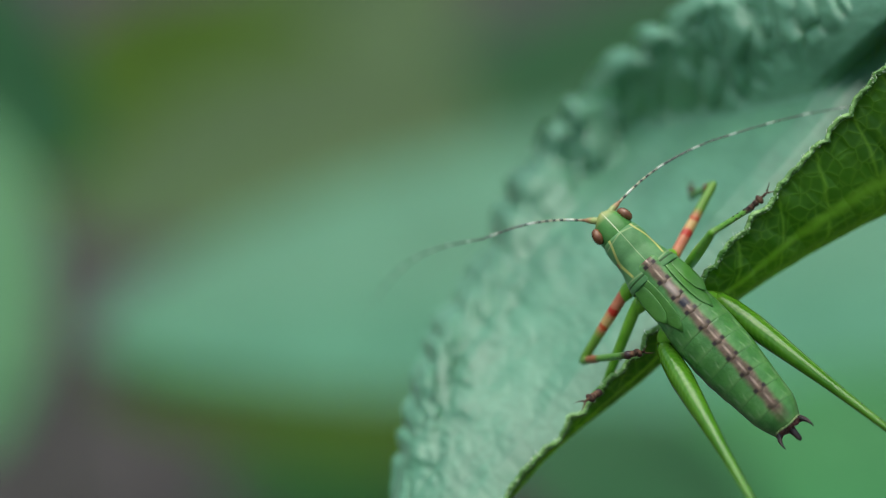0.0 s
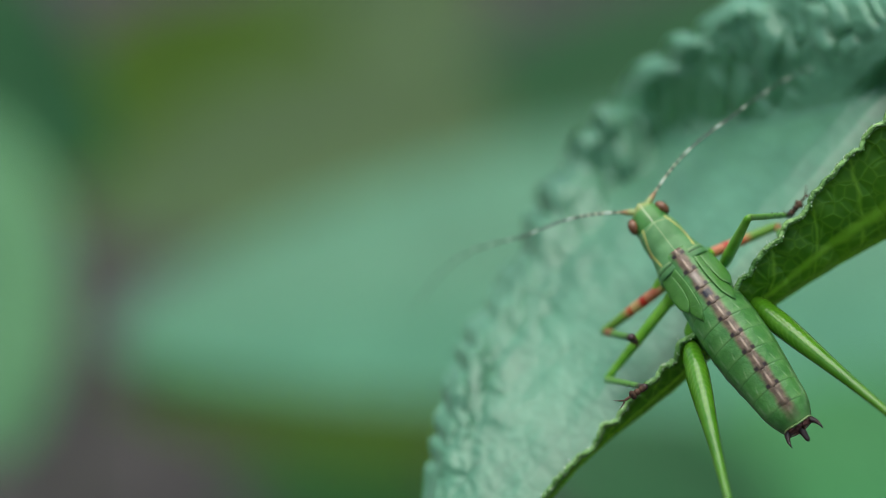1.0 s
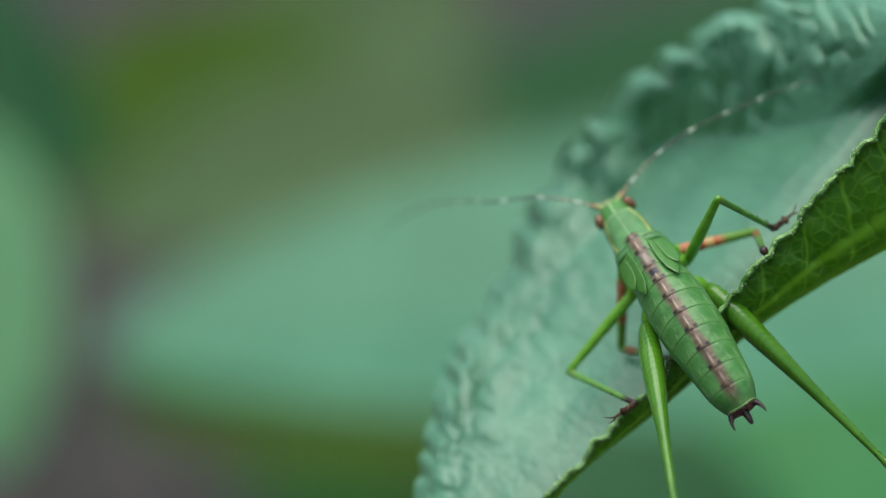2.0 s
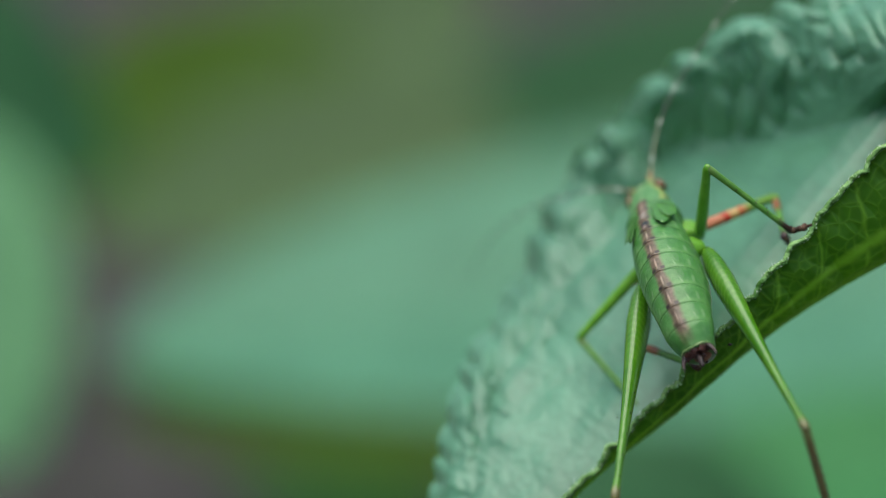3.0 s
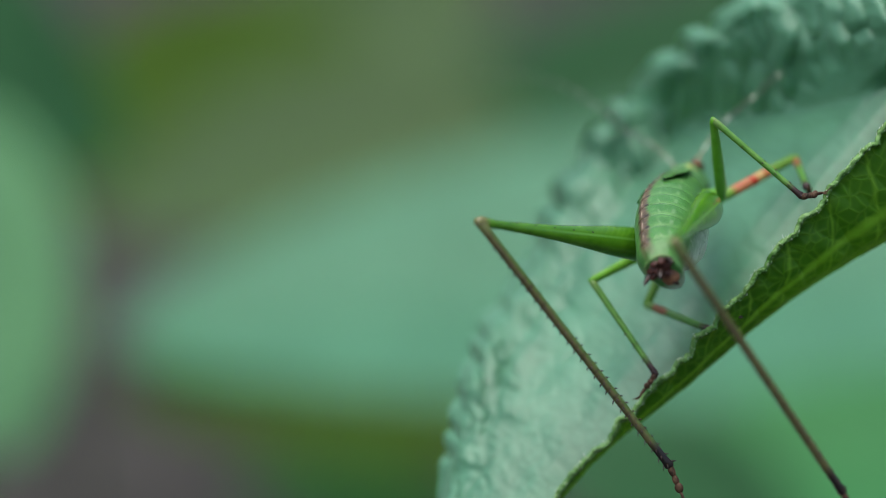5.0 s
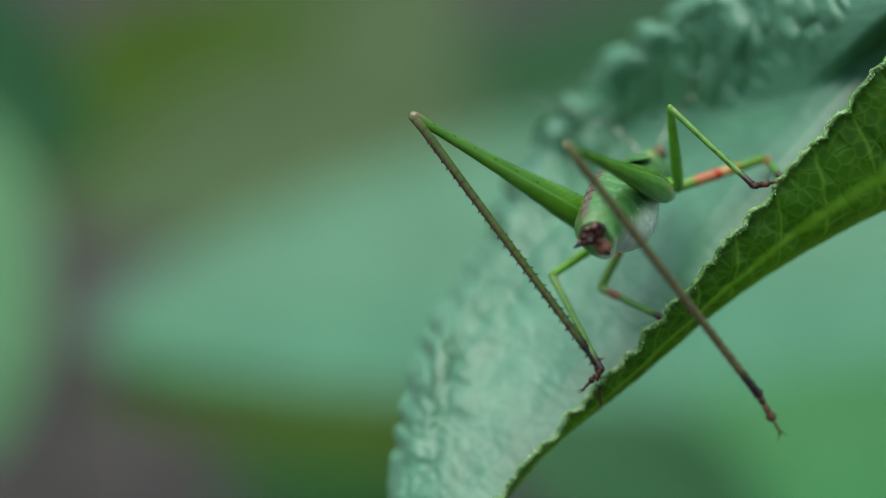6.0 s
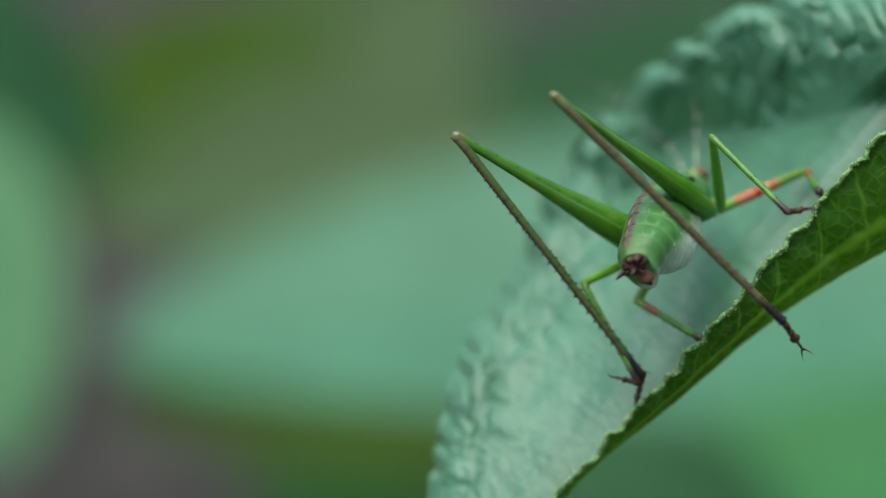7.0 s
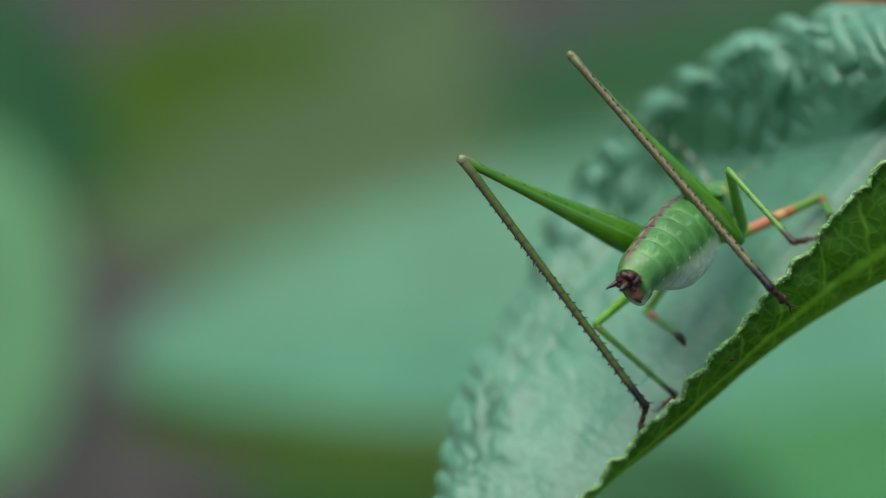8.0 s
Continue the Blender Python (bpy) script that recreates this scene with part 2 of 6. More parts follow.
    k.bump(k.math("ADD", k.noise(4200, 3), k.math("MULTIPLY", k.noise(1200, 2), 1.5)), 0.00004, 0.7)
    return k.done(c, 0.34, **{**SSS, "Specular_IOR_Level": 0.45})


def head_material():
    k = pattern("green_head")
    c = skin(k, 1200)
    c = k.mix(k.both(k.near(k.x, 0.0, 0.05, 0.6), k.above(k.z, 0.4)), c, (0.38, 0.48, 0.28))
    c = k.mix(k.both(k.above(k.y, 4.35, 0.15), 0.7), c, (0.34, 0.36, 0.12))
    return k.done(c, 0.35, **SSS)


def fore_femur_material():
    k = pattern("orange_banded_femur")
    c = k.mix(k.ramp(k.noise(1500, 3), (0.35, 0.0), (0.65, 1.0)), (0.40, 0.12, 0.06), (0.48, 0.20, 0.10))
    c = k.mix(k.both(k.near(k.y, 3.0, 0.6, 0.7), 0.8), c, (0.46, 0.34, 0.12))
    ragged = k.math("MULTIPLY_ADD", k.noise(2200, 2), 0.5, k.math("SUBTRACT", k.y, 0.25))
    c = k.mix(k.near(ragged, 2.3, 0.24, 0.5), c, (0.38, 0.025, 0.012))
    c = k.mix(k.near(ragged, 3.35, 0.16, 0.5), c, (0.36, 0.06, 0.015))
    c = k.mix(k.above(ragged, 3.75, 0.25), c, (0.11, 0.24, 0.03))
    c = k.mix(k.above(k.math("MULTIPLY", k.y, -1.0), -0.8, 0.25), c, (0.14, 0.30, 0.04))
    return k.done(c, 0.38, **SSS)


def tibia_material(name, near_colour, colour_a, colour_b, dark_from, dark=(0.03, 0.012, 0.01), spiny=False, near_to=0.55, patch=None):
    k = pattern(name)
    c = k.mix(k.ramp(k.noise(1300, 4), (0.35, 0.0), (0.65, 1.0)), colour_a, colour_b)
    if spiny:
        c = k.mix(k.both(k.math("SUBTRACT", 1.0, k.above(k.z, -0.07, 0.05)), 0.55), c, (0.15, 0.085, 0.05))
        rings = k.near(k.math("FRACT", k.math("DIVIDE", k.y, 0.58)), 0.5, 0.22, 0.7)
        c = k.mix(k.both(k.both(rings, k.ramp(k.noise(1700, 2), (0.4, 0.0), (0.6, 1.0))), 0.6), c, (0.04, 0.022, 0.014))
    c = k.mix(k.math("SUBTRACT", 1.0, k.above(k.y, near_to, 0.3)), c, near_colour)
    if patch:
        c = k.mix(k.near(k.y, 1.15, 0.65, 0.4), c, patch)
    speck = k.ramp(k.noise(3200, 2), (0.62, 0.0), (0.68, 1.0))
    c = k.mix(k.both(speck, 0.6), c, (0.05, 0.02, 0.012))
    c = k.mix(k.above(k.y, dark_from, 0.35), c, dark)
    k.bump(k.noise(5000, 3), 0.00003)
    return k.done(c, 0.4)


def hind_femur_material():
    k = pattern("glossy_green_hind_femur")
    c = k.mix(k.ramp(k.noise(700, 3), (0.35, 0.0), (0.65, 1.0)), (0.046, 0.168, 0.006), (0.072, 0.215, 0.012))
    # a painted highlight: the sky's pale streak along the thigh, put into the colour
    c = k.mix(k.both(k.near(k.z, 0.0, 0.10, 0.8), k.math("SUBTRACT", 1.0, k.above(k.y, 9.0, 3.0))), c, (0.10, 0.28, 0.04))
    rib = k.math("FRACT", k.math("MULTIPLY", k.math("ADD", k.y, k.math("MULTIPLY", k.math("ABSOLUTE", k.z), 0.9)), 2.6))
    ribs = k.both(k.near(rib, 0.5, 0.35, 0.9), k.both(k.near(k.y, 2.6, 3.4, 0.5), k.math("SUBTRACT", 1.0, k.above(k.z, -0.12, 0.25))))
    c = k.mix(k.both(ribs, 0.12), c, (0.20, 0.40, 0.06))
    dots = k.both(k.both(k.near(k.math("FRACT", k.math("MULTIPLY", k.y, 0.75)), 0.5, 0.06), k.near(k.z, -0.17, 0.04)), k.above(k.y, 5.0))
    c = k.mix(dots, c, (0.02, 0.03, 0.01))
    c = k.mix(k.above(k.y, 13.4, 0.25), c, (0.15, 0.15, 0.055))
    k.bump(k.math("ADD", k.math("MULTIPLY", ribs, 0.35), k.noise(4000, 2)), 0.00003, 0.5)
    return k.done(c, 0.17, **{**SSS, "Specular_IOR_Level": 0.5, "Subsurface_Weight": 0.25, "Subsurface_Radius": (0.0008, 0.001, 0.0001)})


def antenna_material(scape):
    k = pattern("ringed_antenna")
    f = k.math("FRACT", k.math("MULTIPLY", k.math("ADD", k.y, 0.0 if scape else 7.0), 0.44))
    fine = k.math("FRACT", k.math("MULTIPLY", k.y, 2.3))
    c = k.mix(k.near(fine, 0.5, 0.3), (0.035, 0.03, 0.025), (0.10, 0.09, 0.075))
    if scape:
        near_base = k.math("SUBTRACT", 1.0, k.above(k.y, 3.4, 0.8))
        c = k.mix(k.both(k.near(fine, 0.5, 0.32), near_base), c, (0.42, 0.42, 0.26))
    c = k.mix(k.near(f, 0.75, 0.12), c, (0.55, 0.60, 0.48))
    if scape:
        c = k.mix(k.math("SUBTRACT", 1.0, k.above(k.y, 1.0, 0.3)), c, (0.30, 0.17, 0.07))
        c = k.mix(k.math("SUBTRACT", 1.0, k.above(k.y, 0.5, 0.15)), c, (0.26, 0.33, 0.10))
    return k.done(c, 0.45)


def eye_material():
    k = pattern("brown_compound_eye")
    c = k.ramp(k.math("ADD", k.math("MULTIPLY", k.z, 0.9), k.noise(1500, 2)), (0.35, (0.045, 0.014, 0.006)), (0.8, (0.15, 0.062, 0.026)), (1.0, (0.26, 0.14, 0.075)))
    k.bump(k.cells(14000), 0.00001, 0.5)
    return k.done(c, 0.16)


SHIELD, ABDOMEN, HEAD, EYE, FEELER = shield_material(), abdomen_material(), head_material(), eye_material(), antenna_material(True)
FLAGELLUM = antenna_material(False)
FORE_FEMUR, HIND_FEMUR = fore_femur_material(), hind_femur_material()
FORE_TIBIA = tibia_material("brown_kneed_green_tibia", (0.11, 0.24, 0.03), (0.06, 0.20, 0.025), (0.10, 0.25, 0.04), 4.3, patch=(0.22, 0.08, 0.03))
MID_TIBIA = tibia_material("green_tibia", (0.13, 0.26, 0.05), (0.07, 0.22, 0.025), (0.12, 0.29, 0.045), 5.3)
HIND_TIBIA = tibia_material("olive_brown_spiny_tibia", (0.13, 0.15, 0.045), (0.05, 0.125, 0.012), (0.085, 0.135, 0.026), 15.3, (0.012, 0.008, 0.008), True)
LEG_GREEN = plain("green_leg", (0.10, 0.30, 0.018), (0.16, 0.39, 0.036), 900, 0.3, 0.00002, **SSS)
TARSUS = plain("reddish_brown_foot", (0.02, 0.011, 0.006), (0.13, 0.07, 0.04), 2500, 0.55, Specular_IOR_Level=0.2)
DARK = plain("blackish_brown_horn", (0.012, 0.006, 0.005), (0.035, 0.014, 0.010), 2500, 0.3)
MAROON = plain("maroon_tail_plate", (0.03, 0.009, 0.007), (0.12, 0.042, 0.03), 1800, 0.3)
RUST = plain("rusty_tail_plate", (0.13, 0.045, 0.02), (0.30, 0.15, 0.075), 1500, 0.28)
PALE_RIM = plain("pale_segment_rim", (0.15, 0.28, 0.08), (0.30, 0.38, 0.16), 1800, 0.4)


def bump_material():
    k = Mat("leaf_margin_bumps")
    r = k.t.nodes.new("ShaderNodeNewGeometry").outputs["Random Per Island"]
    # green bumps; the palest ones have the margin's sparkle painted in
    c = k.ramp(r, (0.0, (0.034, 0.125, 0.010)), (0.5, (0.085, 0.25, 0.040)), (0.8, (0.19, 0.40, 0.13)), (1.0, (0.52, 0.64, 0.38)))
    return k.done(c, 0.25)


BUMP = bump_material()
# pale hairs, coloured whiter still to give the rim painted glints
HAIR = plain("pale_leaf_hair", (0.5, 0.6, 0.42), (0.75, 0.8, 0.65), 900, 0.4)
PETAL = plain("orange_petal", (0.62, 0.20, 0.03), (0.70, 0.32, 0.06), 900, 0.5)


# ---- shapes ----
def shape(name, bm, materials, parent=None, label=""):
    """Links a mesh built in millimetres."""
    for v in bm.verts:
        v.co *= 0.001
    for f in bm.faces:
        f.smooth = True
    me = bpy.data.meshes.new(name)
    bm.to_mesh(me)
    bm.free()
    for m in materials if isinstance(materials, (list, tuple)) else [materials]:
        me.materials.append(m)
    ob = new(name, me)
    ob.parent = parent
    if label:
        ob["label"] = label
    return ob


def loft(bm, sections, sides=14, close=True):
    """sections: centre, half width, half height and the cross axes of each ring."""
    rings = []
    for c, a, b, ax, az in sections:
        rings.append([bm.verts.new(Vector(c) + Vector(ax) * (a * math.cos(q)) + Vector(az) * (b * math.sin(q)))
                      for q in (2 * math.pi * i / sides for i in range(sides))])
    for r, s in zip(rings, rings[1:]):
        for i in range(sides):
            j = (i + 1) % sides
            bm.faces.new((r[i], r[j], s[j], s[i]))
    if close:
        bm.faces.new(rings[0][::-1])
        bm.faces.new(rings[-1])
    bm.normal_update()
    return rings


def along_y_square(bm, rows, sides=24, power=0.75):
    """As along_y, with fuller corners."""
    rings = []
    for y, a, b, z in rows:
        ring = []
        for i in range(sides):
            q = 2 * math.pi * i / sides
            c, d = math.cos(q), math.sin(q)
            ring.append(bm.verts.new((a * math.copysign(abs(c) ** power, c), y, z + b * math.copysign(abs(d) ** power, d))))
        rings.append(ring)
    for r, s in zip(rings, rings[1:]):
        for i in range(sides):
            j = (i + 1) % sides
            bm.faces.new((r[i], r[j], s[j], s[i]))
    bm.faces.new(rings[0][::-1])
    bm.faces.new(rings[-1])
    bmesh.ops.recalc_face_normals(bm, faces=bm.faces)


def along_y(bm, rows, sides=14):
    """rows: y, half width, half height, height of the centre."""
    loft(bm, [((0, y, z), a, b, (1, 0, 0), (0, 0, 1)) for y, a, b, z in rows], sides)
    bmesh.ops.recalc_face_normals(bm, faces=bm.faces)


def rod(bm, points, radii, sides=8):
    pts = [Vector(p) for p in points]
    secs = []
    for i, p in enumerate(pts):
        d = (pts[min(i + 1, len(pts) - 1)] - pts[max(i - 1, 0)]).normalized()
        ax = d.cross(Vector((0.31, 0.2, 0.93))).normalized()
        secs.append((p, radii[i], radii[i], ax, ax.cross(d)))
    loft(bm, secs, sides)
    bmesh.ops.recalc_face_normals(bm, faces=bm.faces)


def smooth(a, b, x):
    x = min(max((x - a) / (b - a), 0.0), 1.0)
    return x * x * (3 - 2 * x)


def blade(name, surface, nu, nv, parent, materials, thick=0.22, label="", rim=0):
    """A leaf blade of some thickness over surface(u, v), with its upper and under side."""
    bm = bmesh.new()
    uvl = bm.loops.layers.uv.new("UVMap")
    grid = [[Vector(surface(i / nu, j / nv)) for j in range(nv + 1)] for i in range(nu + 1)]
    top, low = [], []
    for i in range(nu + 1):
        top.append([])
        low.append([])
        for j in range(nv + 1):
            du = grid[min(i + 1, nu)][j] - grid[max(i - 1, 0)][j]
            dv = grid[i][min(j + 1, nv)] - grid[i][max(j - 1, 0)]
            n = du.cross(dv)
            n = n.normalized() if n.length > 1e-9 else Vector((0, 0, 1))
            e = min(j, nv - j) / nv
            t = thick * (0.3 + 0.7 * smooth(0, 0.14, e))
            top[i].append(bm.verts.new(grid[i][j] + n * t / 2))
            low[i].append(bm.verts.new(grid[i][j] - n * t / 2))
    width = [0.0]
    mid = grid[nu // 2]
    for j in range(nv):
        width.append(width[-1] + (mid[j + 1] - mid[j]).length)
    length = [0.0]
    for i in range(nu):
        length.append(length[-1] + (grid[i + 1][nv // 2] - grid[i][nv // 2]).length)

    def face(vs, ij, m):
        f = bm.faces.new(vs)
        f.material_index = m
        for lo, (i, j) in zip(f.loops, ij):
            lo[uvl].uv = (length[i] / 1000, width[j] / 1000)

    for i in range(nu):
        for j in range(nv):
            q = ((i, j), (i + 1, j), (i + 1, j + 1), (i, j + 1))
            face([top[a][b] for a, b in q], q, 2 if j < rim else 0)
            q = q[::-1]
            face([low[a][b] for a, b in q], q, 2 if j < rim else 1)
        for j in (0, nv):
            q = ((i, j), (i + 1, j))
            vs = [top[i][j], top[i + 1][j], low[i + 1][j], low[i][j]]
            face(vs if j else vs[::-1], (q + q[::-1]) if j else (q + q[::-1])[::-1], 2 if rim else 0)
    bm.normal_update()
    return shape(name, bm, materials, parent, label)


def leaf_surface(length, width, teeth=22, bend=0.15, cup=0.25, puff=0.35, seed=0.0):
    """A pointed oval blade with a crenate margin, puffed between its side veins; the base lies at the origin, the tip at +x."""
    def fn(u, v):
        w = 2 * v - 1
        half = width / 2 * (math.sin(math.pi * min(1, u ** 0.85)) ** 0.6 if 0 < u < 1 else 0.001)
        half *= 1 + 0.05 * abs(math.sin(math.pi * teeth * u)) * smooth(0.6, 1, abs(w))
        x = u * length - 0.0
        y = w * half
        ridge = abs(math.sin(math.pi * (u * 9 - abs(w) * 1.1)))
        z = -bend * length * u * u + cup * abs(w) * half * 0.8 + puff * ridge * (1 - abs(w) * 0.4)
        z += 0.8 * noise.noise((u * 3 + seed, w * 1.5, seed))
        return x, y, z
    return fn


# ---- the ground ----
bm = bmesh.new()
bmesh.ops.create_grid(bm, x_segments=60, y_segments=60, size=1.0)
for v in bm.verts:
    r = max(abs(v.co.x), abs(v.co.y))
    k = 1500 * r + 58500 * r ** 4
    v.co = v.co / max(r, 1e-6) * k if r else v.co
    v.co.z = 18 * noise.noise(v.co / 160) if k < 4000 else 0
ground = shape("ground", bm, SOIL)
tagged(ground, "grey-brown bare soil in open shade under the plants", "ground", kind="structure")


# ---- the shrub that carries the leaf ----
RIM = Vector((14.15, -6.1, -2.7))
ALONG, ACROSS = Vector((0.661, 0.750, 0)), Vector((-0.750, 0.661, 0))


def quilt(x, y, z):
    """Cushions with creases between them, as on a wrinkled leaf: 0 in the creases, 1 on top."""
    d = noise.voronoi((x, y, z))[0]
    return min(1.0, (d[1] - d[0]) * 1.9) ** 0.65


def rim_z(s):
    return 0.11 * s if s > 0 else 0.24 * max(s, -8 - 0.15 * (-8 - s))


# how far the far margin lies from the folded one, along it
REACH = ((-27, 1.5), (-23, 2.5), (-20, 3.1), (-17, 4.9), (-14, 6.8), (-11, 8.5), (-8, 9.2), (-5, 9.4), (-2, 10.1), (1, 11.3), (4, 11.55), (7, 11.6),
         (10, 11.6), (13, 11.3), (16, 10.2), (19, 8.7), (22, 6.3), (25, 3.9), (30, 2.0), (36, 0.8))


def reach(s):
    for (s0, n0), (s1, n1) in zip(REACH, REACH[1:]):
        if s <= s1:
            break
    f = min(max((s - s0) / (s1 - s0), 0), 1)
    return n0 + (n1 - n0) * f


def main_surface(u, v):
    v = v ** 1.45
    s = -27 + 62.5 * u
    n_far = max((reach(s - 1.5) + reach(s) + reach(s + 1.5)) / 3, 3.0 * smooth(0, 0.06, u))
    upper = smooth(-9, -1, s)
    teeth = abs(math.sin(math.pi * (s / 2.9 + 0.2 * math.sin(s)))) ** 0.8
    low_teeth = abs(math.sin(math.pi * (s / 1.75 + 0.25 * math.sin(1.3 * s)))) ** 0.7
    scallop = upper * (0.85 * teeth - 0.45) + (1 - upper) * (0.5 * low_teeth - 0.3 + 0.25 * noise.noise((s * 0.8, 4, 1)))
    scallop *= min(n_far, 1)
    w = 1.75 + (0.13 * s + 0.012 * s * s if s > 0 else 0.12 * s)
    w = max(w - 0.3 * smooth(-2, -9, s), 0.25)
    ends = smooth(0, 0.07, u) * smooth(1.0, 0.85, u)
    w, dip = w * max(ends, 0.1), (8.6 + (0.16 if s > 0 else 0.30) * min(max(s, -18), 20)) * max(ends, 0.02)
    lobe = 0.34 * abs(math.sin(math.pi * (s / 3.1 + 0.28 * math.sin(0.9 * s)))) ** 0.7 + 0.24 * noise.noise((s * 1.3, 3, 0)) + 0.09 * noise.noise((s * 4.3, 5, 0)) + 0.05 * noise.noise((s * 9, 5, 0)) - 0.06 + 0.012 * max(s, 0)
    knots = ((0.0, -0.13, 0.08), (0.014, -0.06, 0.14), (0.028, 0.0, 0.10), (0.042, 0.0, -0.06), (0.055, -0.12, -0.35), (0.075, -0.38 * w, -1.0), (0.115, -0.85 * w, -0.22 * dip), (0.16, -w, -0.38 * dip), (0.21, -0.8 * w, -0.52 * dip), (0.26, 0.2, -0.64 * dip),
             (0.34, 1.2, -0.76 * dip), (1.0, n_far, -dip - 9 - 9 * smooth(-4, 9, s) + 5.5 * smooth(-1, -16, s)))
    for (q0, n0, z0), (q1, n1, z1) in zip(knots, knots[1:]):
        if v <= q1:
            break
    f = (v - q0) / (q1 - q0)
    n, z = n0 + (n1 - n0) * f, z0 + (z1 - z0) * f
    z += rim_z(s) * (1 - smooth(0.12, 0.27, v) * (1.0 if s > 0 else 1 - 0.25 * smooth(0, -6, s)))
    n += lobe * (1 - smooth(0.04, 0.09, v)) + scallop * smooth(0.86, 1.0, v)
    z += (0.14 * noise.noise((s * 1.7, 8, v * 12)) + 0.09 * noise.noise((s * 3.1, 2, v * 30))) * (1 - smooth(0.04, 0.08, v))
    p = RIM + ALONG * s + ACROSS * n
    inner = smooth(0.27, 0.4, v)
    # the far part bends up along a crease, and its edge curls back
    bend = n - min(7.3, n_far - 2.4) + 0.7 * noise.noise((s * 0.4, 7, 2))
    g = max(p.y - (3.4 + 0.17 * (p.x - 6.5)), bend)
    flap = smooth(-0.2, 0.9, g) * smooth(0.45, 0.6, v) * smooth(-17, -9, s)
    edge = smooth(0.84, 0.95, v)
    roll = smooth(0.88, 1.0, v)
    steep = 0.35 + 1.85 * smooth(-3, 8, s) * (1 + 0.06 * smooth(8, 18, s))
    z += inner * smooth(-17, -9, s) * (1.1 * steep * max(g, 0) ** 2 / (max(g, 0) + 0.3 + 0.45 * smooth(-2, 6, s)) - 0.25 * smooth(7, 1, s) * math.exp(-(g / 0.4) ** 2) * smooth(0.45, 0.6, v))
    z -= inner * (2.2 * flap * roll ** 2 + 1.2 * (1 - flap) * edge ** 2)
    wx, wy = 0.6 * noise.noise((s * 0.5, n * 0.5, 6.0)), 0.6 * noise.noise((s * 0.5, n * 0.5, 9.0))
    small = quilt(s / 1.5 + wx, n / 1.9 + wy, 3.0)
    large = quilt(s / 2.1 + wx, n / 1.7 + wy, 8.0)
    puffs = quilt(s / 2.7 + 0.5 * wx, n / 2.5 + wy, 12.0)
    # long narrow cushions across the bent part
    long = quilt(p.x / 1.05 + 0.2 * p.y + 0.6 * wx, p.y / 4.6 + 0.5 * wy, 16.0)
    rough = smooth(0.5, 0.85, v)
    puff = (0.045 + 0.24 * rough) * (1 - flap) * (small - 0.5) + 0.30 * rough * (1 - flap) * (large - 0.4)
    puff += (0.5 + 0.3 * smooth(0, 6, s)) * flap * (1 - roll) * (long - 0.5) + (0.45 + 0.2 * smooth(-2, 6, s)) * flap * edge * (puffs - 0.3)
    puff += (0.16 + 0.2 * rough) * noise.noise((s * 0.55, n * 0.55, 1.0)) + (0.03 + 0.07 * rough) * noise.noise((s * 2.4, n * 2.4, 5.0))
    z += inner * puff
    pleat = 0.3 * inner * flap * (1 - roll) * (long - 0.5) * smooth(-3, 3, s)
    outer = smooth(0.05, 0.08, v) * (1 - smooth(0.18, 0.25, v))
    z += outer * (0.13 * (quilt(s / 1.25 + 0.25 * n, n / 1.15 + 0.2 * noise.noise((s * 0.8, 1, 1)), 20.0) - 0.5) + 0.3 * noise.noise((s * 0.9, v * 9, 2.0)) + 0.25 * (abs(math.sin(math.pi * (s / 3.1 + 3 * v))) ** 0.5))
    return p.x, p.y + 0.15 * inner * puff - pleat, p.z + z


def shrub(label):
    e = new("shrub")
    e.matrix_world = STAGE
    return tagged(e, label, "shrub")


def ground_point(x, z):
    """The stage point of the ground below (x, z)."""
    w = STAGE @ Vector((x / 1000, 0, z / 1000))
    w.z = 0
    p = STAGE.inverted() @ w
    return Vector(p) * 1000


main_shrub = shrub("green shrub with a coarse wrinkled crenate leaf")
blade("leaf", main_surface, 700, 170, main_shrub, (TOP_NEAR, UNDER, RIM_SKIN), 0.24, "blue-green wrinkled crenate leaf folded up along its margin", 23)
rng = random.Random(3)
bm = bmesh.new()
for i in range(1500):
    u = rng.uniform(0.06, 0.95)
    v = rng.choice((0.01, 0.03, 0.05, 0.07, 0.085, 0.10, 0.11, 0.12, 0.13, 0.14, 0.15))
    if noise.noise((u * 70, v * 8, 3)) < -0.1:
        continue
    p = Vector(main_surface(u, v))
    d = Vector((rng.uniform(-0.9, 0.1), rng.uniform(-0.1, 0.9), rng.uniform(0.0, 0.8))).normalized()
    h = rng.uniform(0.08, 0.24) * (1.5 if rng.random() < 0.12 else 1)
    rod(bm, [p, p + d * h * 0.6, p + d * h + Vector((0.1 * h, 0.2 * h, 0))], [0.020, 0.015, 0.005], 4)
hairs = shape("leaf_hair", bm, HAIR, main_shrub, "short pale hairs along the leaf margin")
hairs["kind"] = "stuff"
verts, faces = [], []
ball = [(math.cos(a) * math.cos(b), math.sin(a) * math.cos(b), math.sin(b)) for b in (-0.9, 0.0, 0.9) for a in (2 * math.pi * k / 6 for k in range(6))] + [(0, 0, 1), (0, 0, -1)]
